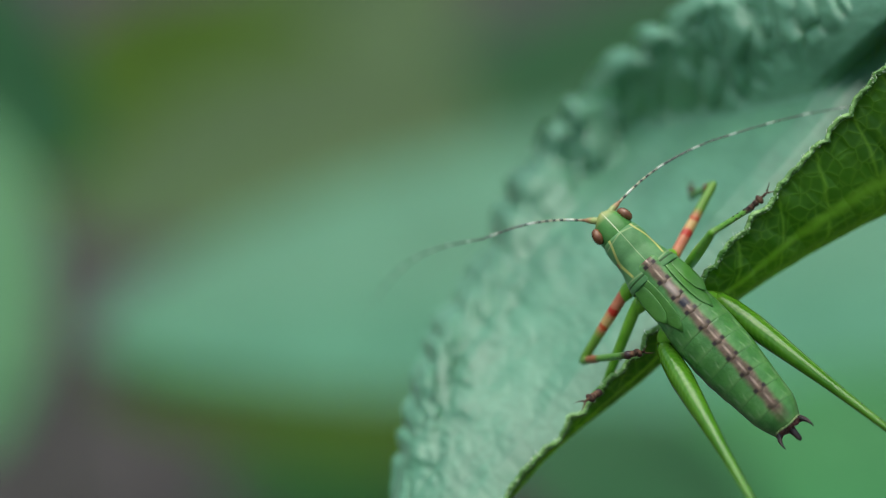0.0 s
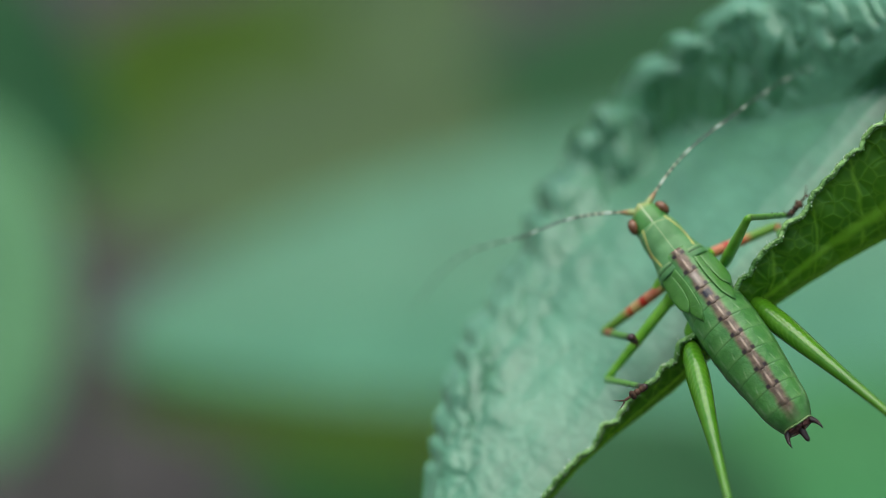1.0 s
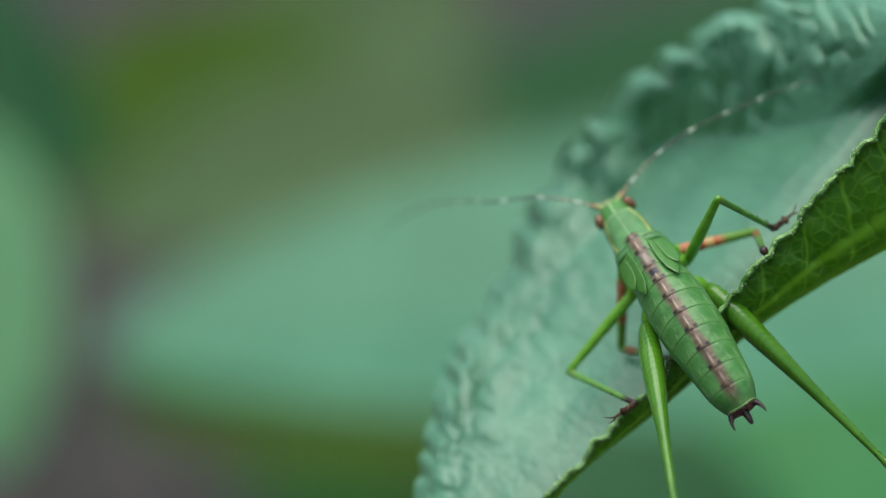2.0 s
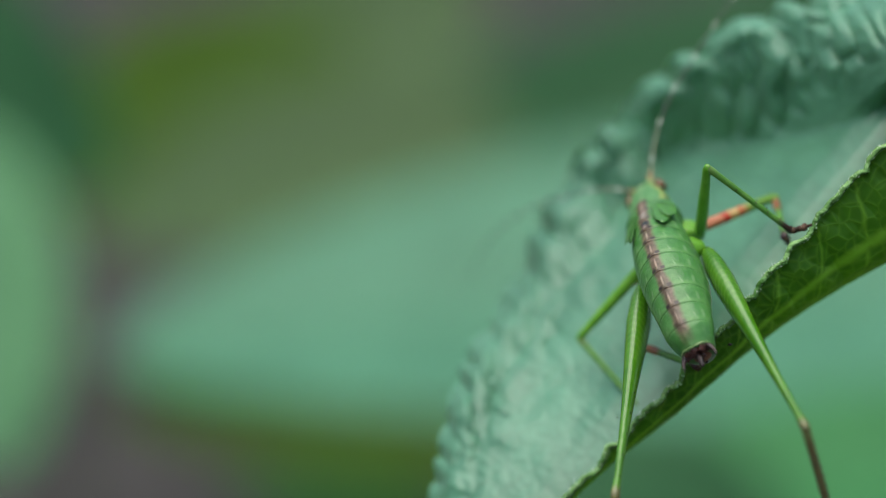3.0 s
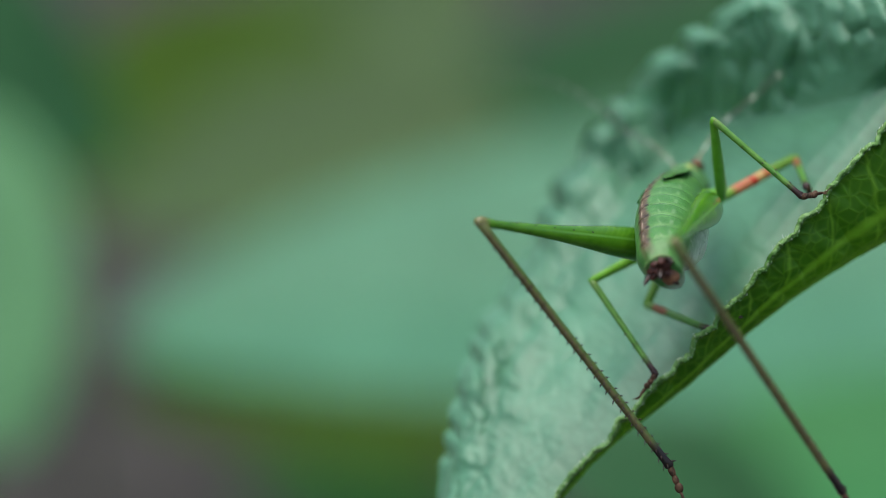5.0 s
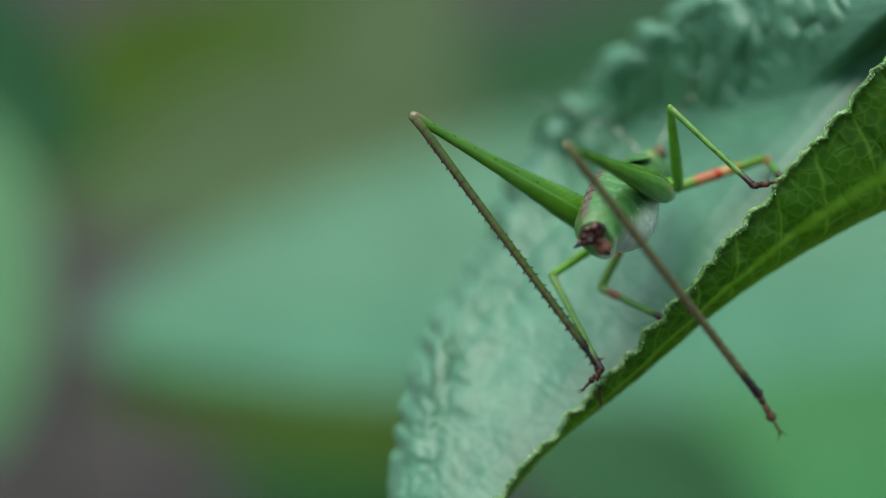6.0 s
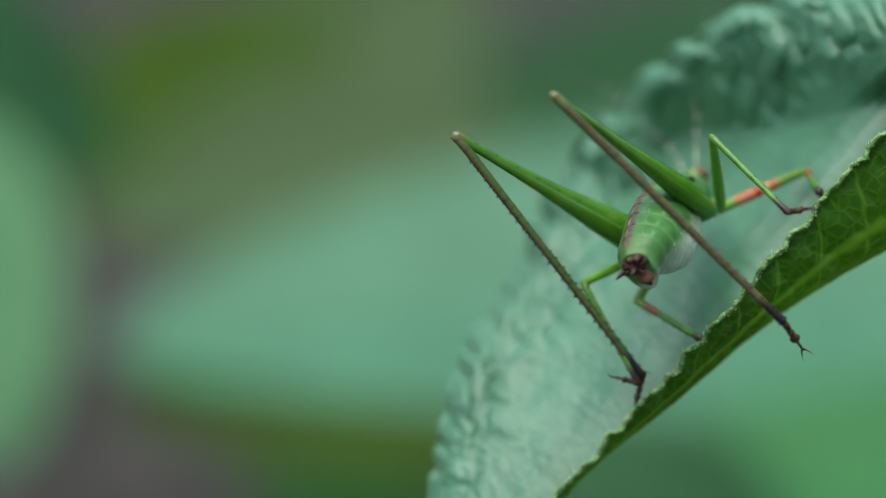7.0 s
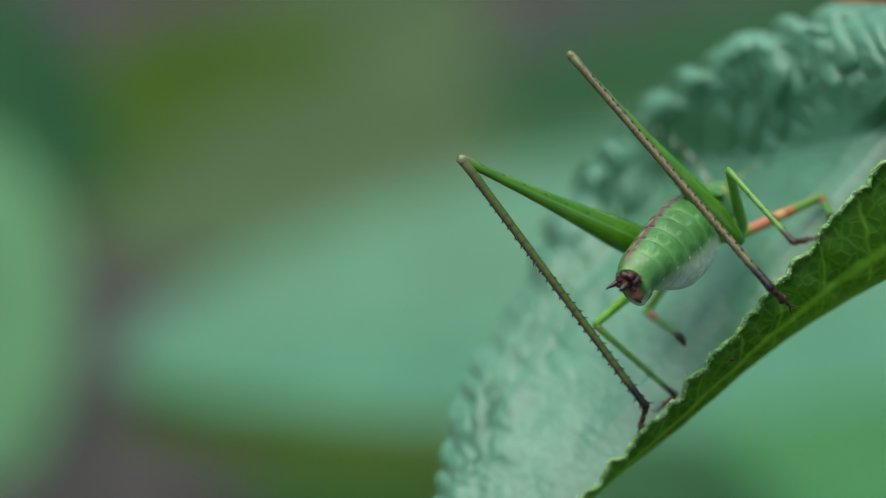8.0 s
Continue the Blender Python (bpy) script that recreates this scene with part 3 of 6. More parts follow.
for i in range(4200):
    u = rng.uniform(0.05, 0.96)
    v = 0.006 + 0.25 * rng.random() ** 1.7
    p = Vector(main_surface(u, v))
    r = rng.uniform(0.03, 0.095) * (1 - 3.4 * max(v - 0.05, 0))
    base = len(verts)
    k = (r * rng.uniform(0.7, 1.4), r * rng.uniform(0.7, 1.4), r * rng.uniform(0.5, 0.9))
    verts += [(p + Vector([a * b for a, b in zip(q, k)])) / 1000 for q in ball]
    for row in (0, 6):
        for c in range(6):
            faces.append([base + row + c, base + row + (c + 1) % 6, base + row + 6 + (c + 1) % 6, base + row + 6 + c])
    for c in range(6):
        faces += [[base + 12 + c, base + 12 + (c + 1) % 6, base + 18], [base + (c + 1) % 6, base + c, base + 19]]
me = bpy.data.meshes.new("margin_bump")
me.from_pydata(verts, [], faces)
me.polygons.foreach_set("use_smooth", [True] * len(me.polygons))
me.materials.append(BUMP)
bumps = new("margin_bump", me)
bumps.parent = main_shrub
tagged(bumps, "glossy green bumps along the leaf margin, some coloured pale as glints", kind="stuff")
bm = bmesh.new()
bmesh.ops.create_uvsphere(bm, u_segments=10, v_segments=8, radius=1)
for v in bm.verts:
    v.co = Vector((v.co.x * 0.16, v.co.y * 0.09, v.co.z * 0.08))
p = Vector(main_surface((27 + 1.3) / 62.5, 0.078 ** (1 / 1.45)))
speck = shape("speck", bm, DARK)
speck.matrix_world = STAGE @ mm(p.x, p.y, p.z + 0.13)
tagged(speck, "tiny blackish speck of dirt on the leaf", "speck")
base = RIM + ALONG * 35 + Vector((0, 0, -8))
bm = bmesh.new()
rod(bm, [base, base + Vector((6, 6, -3)), base + Vector((14, 8, -6))], [0.7, 0.8, 1.0], 10)
shape("petiole", bm, STEM, main_shrub)
top = base + Vector((14, 8, -6))
foot = ground_point(top.x + 12, top.z - 40)
bm = bmesh.new()
rod(bm, [top + Vector((0, 30, 2)), top, top.lerp(foot, 0.4) + Vector((2, 0, 0)), foot], [0.9, 1.4, 2.0, 3.0], 10)
shape("stem", bm, STEM, main_shrub)


# ---- leaves further off ----
def facing(base, tip, normal):
    """The pose of a leaf that runs from base to tip, its upper side towards normal."""
    x = (Vector(tip) - Vector(base)).normalized()
    z = Vector(normal)
    z = (z - x * z.dot(x)).normalized()
    m = Matrix((x, z.cross(x), z)).transposed().to_4x4()
    m.translation = Vector(base) / 1000
    return m


FURTHER = 2.2


def leaf_on_stem(label, leaves, nu=70, nv=36):
    """leaves: label, base, tip, normal, width, materials, seed."""
    e = shrub(label)
    eye = Vector((0, 0, 133.4))
    for leaf_label, base, tip, normal, width, mats, seed in leaves:
        base, tip, width = eye.lerp(Vector(base), FURTHER), eye.lerp(Vector(tip), FURTHER), width * FURTHER
        ln = (Vector(tip) - Vector(base)).length
        lf = blade("leaf", leaf_surface(ln, width, seed=seed, bend=0.08), nu, nv, e, mats, 0.25, leaf_label)
        lf.matrix_basis = facing(base, tip, normal)
        b = Vector(base)
        away = (b - Vector(tip)).normalized() * 6
        foot = ground_point(b.x + away.x * 2 + 8, b.z - 25)
        bm = bmesh.new()
        rod(bm, [b, b + away, (b + away).lerp(foot, 0.12) + Vector((0, 0, -4)), foot], [0.5, 0.8, 1.2, 2.2], 8)
        shape("stem", bm, STEM, e)
    return e


leaf_on_stem("shrub with broad blue-green leaves, out of focus",
             [("broad blue-green leaf", (72, -4, -84), (-30.5, -3.2, -90), (0, 0.80, 0.6), 41, (TOP, UNDER), 1.0)])
leaf_on_stem("shrub with dark green leaves, out of focus",
             [("dark green leaf", (90, 33, -205), (-26, 8, -212), (0.1, 0.5, 0.85), 32, (TOP_DIM, UNDER), 2.0),
              ("greyish green leaf", (8, 14, -168), (-44, 4, -170), (0.0, 0.6, 0.8), 25, (TOP_GREY, UNDER), 2.2),
              ("greyish green leaf", (8, 38, -260), (-44, 22, -265), (0.0, 0.6, 0.8), 40, (TOP_GREY, UNDER), 2.5)])
leaf_on_stem("shrub with fresh green leaves, out of focus",
             [("light green leaf", (-44.5, 11, -76), (-36.5, -19, -73), (-0.25, 0.8, 0.55), 20, (TOP_FRESH, UNDER), 3.0),
              ("yellowish green leaf", (-48, -34, -56), (-34, -23, -58), (0, 0.7, 0.7), 8, (TOP_MID, UNDER), 3.5)])
leaf_on_stem("low plant with olive green leaves, out of focus",
             [("olive green leaf", (-54, 8, -215), (-14, 30, -215), (0, 0.7, 0.7), 36, (TOP_OLIVE, UNDER), 4.0)])
leaf_on_stem("low plant with bluish green leaves, out of focus",
             [("bluish green leaf", (-64, 28, -120), (-33, 8, -120), (0, 0.6, 0.8), 22, (TOP_DIM, UNDER), 5.0)])
leaf_on_stem("low plant with olive green leaves, out of focus",
             [("olive green leaf", (14, -22, -140), (-36, -15.5, -140), (0, 0.4, 0.9), 14, (TOP_OLIVE, UNDER), 6.0),
              ("green leaf", (4, -34, -150), (-24, -28, -152), (0, 0.7, 0.7), 12, (TOP_DEEP, UNDER), 6.5)])
leaf_on_stem("shrub with mid-green leaves, out of focus",
             [("mid-green leaf", (64, -19, -60), (9, -17, -62), (0, 0.8, 0.6), 20, (TOP_LAWN, UNDER), 7.0),
              ("dark green leaf", (25, -23.5, -50), (6, -14.5, -52), (0.2, 0.5, 0.85), 13, (TOP_DIM, UNDER), 7.5)])

# a flower half hidden behind the leaf
flower = new("orange_flower")
flower.matrix_world = STAGE
tagged(flower, "small orange flower cluster behind the leaf, out of focus", "flower")
rng = random.Random(9)
for i in range(7):
    bm = bmesh.new()
    bmesh.ops.create_uvsphere(bm, u_segments=12, v_segments=8, radius=1)
    for v in bm.verts:
        v.co = Vector((v.co.x * 1.5, v.co.y * 1.1, v.co.z * 0.35 + 0.25 * (v.co.x ** 2 + v.co.y ** 2)))
    p = shape("petal", bm, PETAL, flower)
    p.matrix_basis = mm(31.6 + 2.2 * math.cos(i * 0.9), 19.2 + 1.2 * math.sin(i * 0.9), -48 + rng.uniform(-1, 1), rng.uniform(-50, 10), rng.uniform(-30, 30), i * 51)
bm = bmesh.new()
foot = ground_point(90, -80)
rod(bm, [(31.6, 19.2, -48.5), (42, 15, -53), Vector((42, 15, -53)).lerp(foot, 0.2), foot], [0.5, 0.6, 0.9, 1.8], 8)
shape("stem", bm, STEM, flower)

# ---- the insect ----
insect = new("bush_cricket")
tagged(insect, "slender green bush cricket nymph with long legs climbing on a leaf", "insect")


def ellipsoid(bm, centre, radii, u=14, v=10):
    r = bmesh.ops.create_uvsphere(bm, u_segments=u, v_segments=v, radius=1)
    for q in r["verts"]:
        q.co = Vector(centre) + Vector([a * b for a, b in zip(q.co, radii)])


def hook(bm, base, way, length, radius, curl):
    """A curved horn."""
    p, d = Vector(base), Vector(way).normalized()
    side = d.cross(Vector(curl)).normalized()
    pts, rad = [p.copy()], [radius]
    for i in range(1, 6):
        d = Matrix.Rotation(radians(11), 3, side) @ d
        p = p + d * length / 5
        pts.append(p.copy())
        rad.append(radius * (1 - i / 5.5))
    rod(bm, pts, rad, 7)


bm = bmesh.new()
along_y_square(bm, [(4.72, 0.12, 0.12, 0.42), (4.62, 0.36, 0.3, 0.30), (4.35, 0.74, 0.72, 0.0), (3.95, 0.97, 1.02, -0.2), (3.5, 1.05, 1.18, -0.3), (3.05, 1.04, 1.15, -0.25), (2.8, 0.85, 1.0, -0.2)], 24, 0.9)
head = shape("head", bm, HEAD, insect)
for x in (-1, 1):
    bm = bmesh.new()
    ellipsoid(bm, (0, 0, 0), (0.30, 0.47, 0.46), 20, 14)
    shape("eye", bm, EYE, head, "brown compound eye").matrix_basis = mm(x * 0.96, 3.86, 0.24, 0, 0, x * 16)
    bm = bmesh.new()
    rod(bm, [(0, 0, 0), (x * 0.2, 0.6, 0)], [0.07, 0.03], 7)
    shape("palp", bm, LEG_GREEN, head).matrix_basis = mm(x * 0.3, 4.1, -1.25, -60)
bm = bmesh.new()
rows = []
for i in range(17):
    t = i / 16
    y = 3.2 - 2.95 * t
    a = 1.06 + 0.42 * t + 0.05 * math.sin(3 * math.pi * t) + 0.14 * smooth(0.75, 1, t)
    h = 1.12 + 0.14 * t - 0.06 * math.exp(-((t - 0.45) / 0.08) ** 2)
    rows.append((y, a, h, -0.08))
rows += [(0.17, 1.60, 1.26, -0.1), (0.17, 1.1, 1.05, -0.1)]
along_y_square(bm, rows, 36, 0.82)
shape("pronotum", bm, SHIELD, insect, "green neck shield with yellow side lines")
bm = bmesh.new()
along_y(bm, [(1.2, 0.9, 0.9, -0.4), (0.0, 1.1, 1.05, -0.45), (-1.6, 1.25, 1.15, -0.5), (-3.2, 1.3, 1.15, -0.4), (-3.8, 1.1, 1.0, -0.3)], 24)
shape("thorax", bm, LEG_GREEN, insect)
for x in (-1, 1):
    bm = bmesh.new()
    for k in range(2):
        ln, off = (3.5, 0.0) if k == 0 else (2.6, 0.35)
        secs = []
        for i in range(11):
            t = i / 10
            y = 0.35 - ln * t
            wd = (0.24 + 0.24 * math.sin(math.pi * (0.12 + 0.8 * t))) * (1 - 0.85 * smooth(0.82, 1.0, t))
            c = (x * (0.88 + off + 0.16 * t), y, 0.90 - 0.35 * off * 2 + 0.30 * t)
            secs.append((c, wd, 0.035, (0.80, 0, -0.6 * x), (0.6 * x, 0, 0.80)))
        loft(bm, secs, 12)
    bmesh.ops.recalc_face_normals(bm, faces=bm.faces)
    shape("wing_pad", bm, GREEN, insect)


def girth(y):
    """Half width of the abdomen."""
    t = (0.5 - y) / 10.95
    return 1.38 + 0.38 * smooth(0, 0.42, t) - 0.42 * smooth(0.5, 0.95, t) - 0.5 * max(0, (t - 0.86) / 0.14) ** 2


def depth(y):
    """Half height of the abdomen."""
    t = (0.5 - y) / 10.95
    return 1.5 + 0.65 * smooth(0.05, 0.45, t) - 1.05 * smooth(0.55, 1.0, t)


# nine rings that bend on one another behind a fixed one
WAIST, RING, RINGS = -0.5, 10 / 9, 9
CURL = [(0, -3.6, -0.8), (0.5, -2.6, -2.8), (1, 2.0, -2.0), (1.5, 11.1, -2.0), (2, 25.3, -1.3), (2.5, 32.7, -1.0), (3, 33.6, -3.7), (3.5, 30.2, -5.7), (4, 29.3, -5.3), (4.5, 25.7, -4.4), (5, 20.5, -3.9), (5.5, 13.9, -2.6), (6, 8.8, -1.1), (6.5, 10.0, -4.0), (7, 16.2, -8.4), (7.5, 17.3, -14.1), (8, 13.8, -20.2)]


def bent(i, pitch, yaw):
    """The pose of ring i when the abdomen curls by pitch and yaw degrees over its length."""
    m = mm(0, WAIST, -0.3)
    for k in range(i + 1):
        m = m @ mm(0, -RING if k else 0, 0) @ Matrix.Rotation(math.hypot(radians(pitch), radians(yaw)) / RINGS + 1e-9, 4, (pitch + 1e-6, 0, yaw))
    return m @ mm(0, -WAIST + RING * i, 0.3)


def abdomen_ring(y0, y1, last=False):
    bm = bmesh.new()
    rows = []
    for f, out in ((-0.12, -0.05), (0.0, -0.008), (0.12, -0.002), (0.4, 0.0), (0.75, 0.002), (0.95, 0.001), (1.03, -0.01), (1.06, -0.05), (1.03, -0.2)):
        y = y0 + (y1 - y0) * f
        g, d = girth(y) + out, depth(y) + out
        rows.append((y, g, d, 0.9 * girth(y) - depth(y)))
    along_y(bm, rows, 56)
    for v in bm.verts:
        top = smooth(0.2, 1.0, v.co.z)
        at = (y0 - v.co.y) / (y0 - y1)
        v.co.z += top * (0.07 * max(0, 1 - abs(v.co.x) / 0.5) + 0.05 * max(0, 1 - abs(v.co.x) / 0.1) * smooth(0.1, 0.7, at))
        flank = smooth(-0.2, -0.5, v.co.z) * smooth(-1.6, -1.0, v.co.z)
        v.co.x *= 1 - 0.025 * flank * math.sin(math.pi * min(max(at, 0), 1))
    return shape("abdomen_segment", bm, ABDOMEN, insect)


abdomen_ring(0.9, WAIST)
rings_of_abdomen = [abdomen_ring(WAIST - RING * i, WAIST - RING * (i + 1)) for i in range(RINGS)]
tail = rings_of_abdomen[-1]
bm = bmesh.new()
rng = random.Random(5)
ellipsoid(bm, (0, -10.40, 0.05), (0.74, 0.2, 0.62), 20, 12)
for x, z, r in ((-0.36, 0.42, 0.27), (0.36, 0.42, 0.27), (-0.56, 0.0, 0.26), (0.56, 0.0, 0.26), (0.0, 0.55, 0.22), (-0.14, 0.1, 0.28), (0.2, -0.06, 0.26), (0.0, -0.4, 0.3)):
    ellipsoid(bm, (x, -10.50 - rng.uniform(0, 0.12), z * 0.9), (r * 1.05, r * 0.6, r * 0.7), 12, 8)
for v in bm.verts:
    v.co += 0.14 * noise.noise_vector(v.co * 4)
shape("end_plate", bm, MAROON, tail, "maroon tail plate")
bm = bmesh.new()
ellipsoid(bm, (0, -9.9, -0.62), (0.78, 0.80, 0.62), 24, 14)
for v in bm.verts:
    v.co.y -= 0.25 * smooth(-0.6, -1.3, v.co.z)
shape("lower_plate", bm, RUST, tail, "rust-brown lower tail plate")
bm = bmesh.new()
rod(bm, [(0.0, -9.4, -1.42), (0, -10.0, -1.43), (0, -10.55, -1.2), (0, -10.85, -0.85)], [0.06, 0.1, 0.1, 0.05], 8)
shape("keel", bm, DARK, tail, "blackish keel of the lower tail plate")
bm = bmesh.new()
pts = [(0.84 * math.cos(q), -10.5 + 0.05 * math.sin(3 * q), 0.08 + 0.74 * math.sin(q)) for q in (radians(-25 + 230 * i / 24) for i in range(25))]
rod(bm, pts, [0.04] * 25, 8)
shape("segment_rim", bm, PALE_RIM, tail, "pale yellowish rim of the last segment")
for x in (-1, 1):
    bm = bmesh.new()
    hook(bm, (x * 0.6, -10.45, 0.15), (x * 0.9, -0.65, 0.05), 1.05, 0.22, (-x * 0.4, -1, 0.2))
    shape("cercus", bm, DARK, tail, "blackish curved tail horn")
bm = bmesh.new()
rod(bm, [(0, -10.4, 0.05), (0, -10.9, 0.02), (0, -11.4, 0.08), (0, -11.5, 0.1)], [0.26, 0.2, 0.13, 0.05], 10)
shape("ovipositor", bm, DARK, tail, "short blackish egg-laying tube")

# short hip pieces that carry the legs
HIPS = {"fore": (2.01, 0.78, -1.96), "mid": (1.95, -0.26, -1.70), "hind": (1.96, -2.53, -1.60)}
for kind, (hx, hy, hz) in HIPS.items():
    for x in (-1, 1):
        bm = bmesh.new()
        fat = 0.62 if kind == "hind" else 0.44
        rod(bm, [(x * 0.7, hy + 0.1, hz + 0.75), (x * (hx - 0.55), hy + 0.05, hz + 0.3), (x * (hx - 0.12), hy, hz + 0.03), (x * (hx + 0.06), hy, hz - 0.04)], [fat * 1.1, fat, fat * 0.7, fat * 0.35], 14)
        shape("coxa", bm, LEG_GREEN, insect)

limbs, feelers = {}, {}


def femur(kind):
    bm = bmesh.new()
    if kind == "hind":
        rows = [(-0.2, 0.28, 0.30), (0.3, 0.46, 0.60), (1.2, 0.60, 0.86), (2.6, 0.66, 0.95), (4.2, 0.58, 0.85), (6.0, 0.45, 0.65), (8.0, 0.33, 0.46), (10.0, 0.25, 0.34), (12.4, 0.19, 0.24), (13.0, 0.20, 0.26), (13.4, 0.24, 0.33), (13.8, 0.25, 0.33), (14.1, 0.15, 0.2)]
    elif kind == "fore":
        rows = [(-0.4, 0.22, 0.22), (0.0, 0.28, 0.28), (0.9, 0.31, 0.32), (2.7, 0.31, 0.31), (4.6, 0.26, 0.27), (5.6, 0.24, 0.26), (5.95, 0.14, 0.16)]
    else:
        rows = [(-0.4, 0.22, 0.22), (0.0, 0.28, 0.28), (0.8, 0.32, 0.34), (3.0, 0.30, 0.31), (5.5, 0.22, 0.23), (6.05, 0.21, 0.23), (6.35, 0.12, 0.14)]
    along_y(bm, [(y, a, b, 0) for y, a, b in rows], 18)
    return bm


def tibia(kind):
    bm = bmesh.new()
    ln = {"fore": 4.8, "mid": 6.3, "hind": 16.9}[kind]
    r = {"fore": 0.2, "mid": 0.165, "hind": 0.225}[kind]
    rows = [(-0.12, r * 0.8, r), (0.25, r * 1.1, r * 1.3), (0.8, r, r * 1.15), (ln * 0.5, r, r), (ln - 0.5, r * 0.95, r * 0.95), (ln - 0.1, r * 1.2, r * 1.2), (ln + 0.08, r * 0.7, r * 0.7)]
    if kind == "fore":
        rows[2:3] = [(0.7, 0.25, 0.22), (1.2, 0.26, 0.24), (1.9, 0.18, 0.18)]
    along_y(bm, [(y, a, b, 0) for y, a, b in rows], 12)
    return bm


def spines(kind):
    rng = random.Random(kind)
    bm = bmesh.new()
    ln, r, step, start = {"fore": (4.8, 0.17, 0.9, 2.0), "mid": (6.3, 0.15, 0.9, 3.4), "hind": (16.9, 0.225, 0.58, 1.6)}[kind]
    y = start
    while y < ln - 0.1:
        for x, z in ((-0.6, -0.8), (0.6, -0.8)) + (((-0.7, 0.7), (0.7, 0.7)) if kind == "hind" and y > ln * 0.45 else ()):
            b = Vector((x * r, y + rng.uniform(-0.1, 0.1), z * r))
            s = (0.23 if kind == "hind" else 0.12) * rng.uniform(0.7, 1.1) * (1.7 if y > ln - 0.7 else 1)
            rod(bm, [b * 1, b + Vector((x * 0.35, 0.62, z * 0.9)) * s], [0.06, 0.008], 5)
        y += step
    return bm


def tarsus(kind):
    bm = bmesh.new()
    ln = {"fore": 1.5, "mid": 1.6, "hind": 2.5}[kind]
    k = ln / 1.9
    for c, a, b, h in ((0.18, 0.15, 0.30, 0.13), (0.58, 0.15, 0.24, 0.12), (0.92, 0.22, 0.22, 0.13), (1.3, 0.06, 0.38, 0.065)):
        ellipsoid(bm, (0, c * k, -0.03), (a * 1.3, b * k, h * 1.35), 12, 8)
    for x in (-1, 1):
        hook(bm, (x * 0.04, 1.6 * k, 0), (x * 0.6, 1, 0.25), 0.62, 0.055, (0, 0.1, -1))
    bmesh.ops.recalc_face_normals(bm, faces=bm.faces)
    return bm


SKIN = {"fore": (FORE_FEMUR, FORE_TIBIA), "mid": (LEG_GREEN, MID_TIBIA), "hind": (HIND_FEMUR, HIND_TIBIA)}
for kind in ("fore", "mid", "hind"):
    for side in "lr":
        a = shape("femur", femur(kind), SKIN[kind][0], insect, "orange femur with red bands" if kind == "fore" else "")
        b = shape("tibia", tibia(kind), SKIN[kind][1], insect, "olive-brown spiny shin with a black end" if kind == "hind" else "")
        shape("spine_comb", spines(kind), DARK, b)["kind"] = "stuff"
        c = shape("tarsus", tarsus(kind), TARSUS, insect, "reddish-brown foot with claws")
        limbs[kind + "_" + side] = [a, b, c]
def feeler(length, sag, radius, scape):
    """An arched thread along y, with a thick scape at its base if asked for."""
    bm = bmesh.new()
    pts, rad = [], []
    for i in range(34):
        t = i / 33
        pts.append((sag * math.sin(math.pi * t), length * t, 0))
        rad.append(radius(t) + (0.135 * (1 - smooth(0.05, 0.15, t)) if scape else 0))
    rod(bm, pts, rad, 8)
    return bm


for side in "lr":
    feelers["antenna_" + side] = shape("antenna", feeler(7, 0.45, lambda t: 0.07 - 0.02 * t, True), FEELER, insect, "thin antenna with dark and pale rings")
    feelers["flagellum_" + side] = shape("flagellum", feeler(18, 1.1, lambda t: 0.048 - 0.03 * t, False), FLAGELLUM, insect, "fine drawn-out end of an antenna")


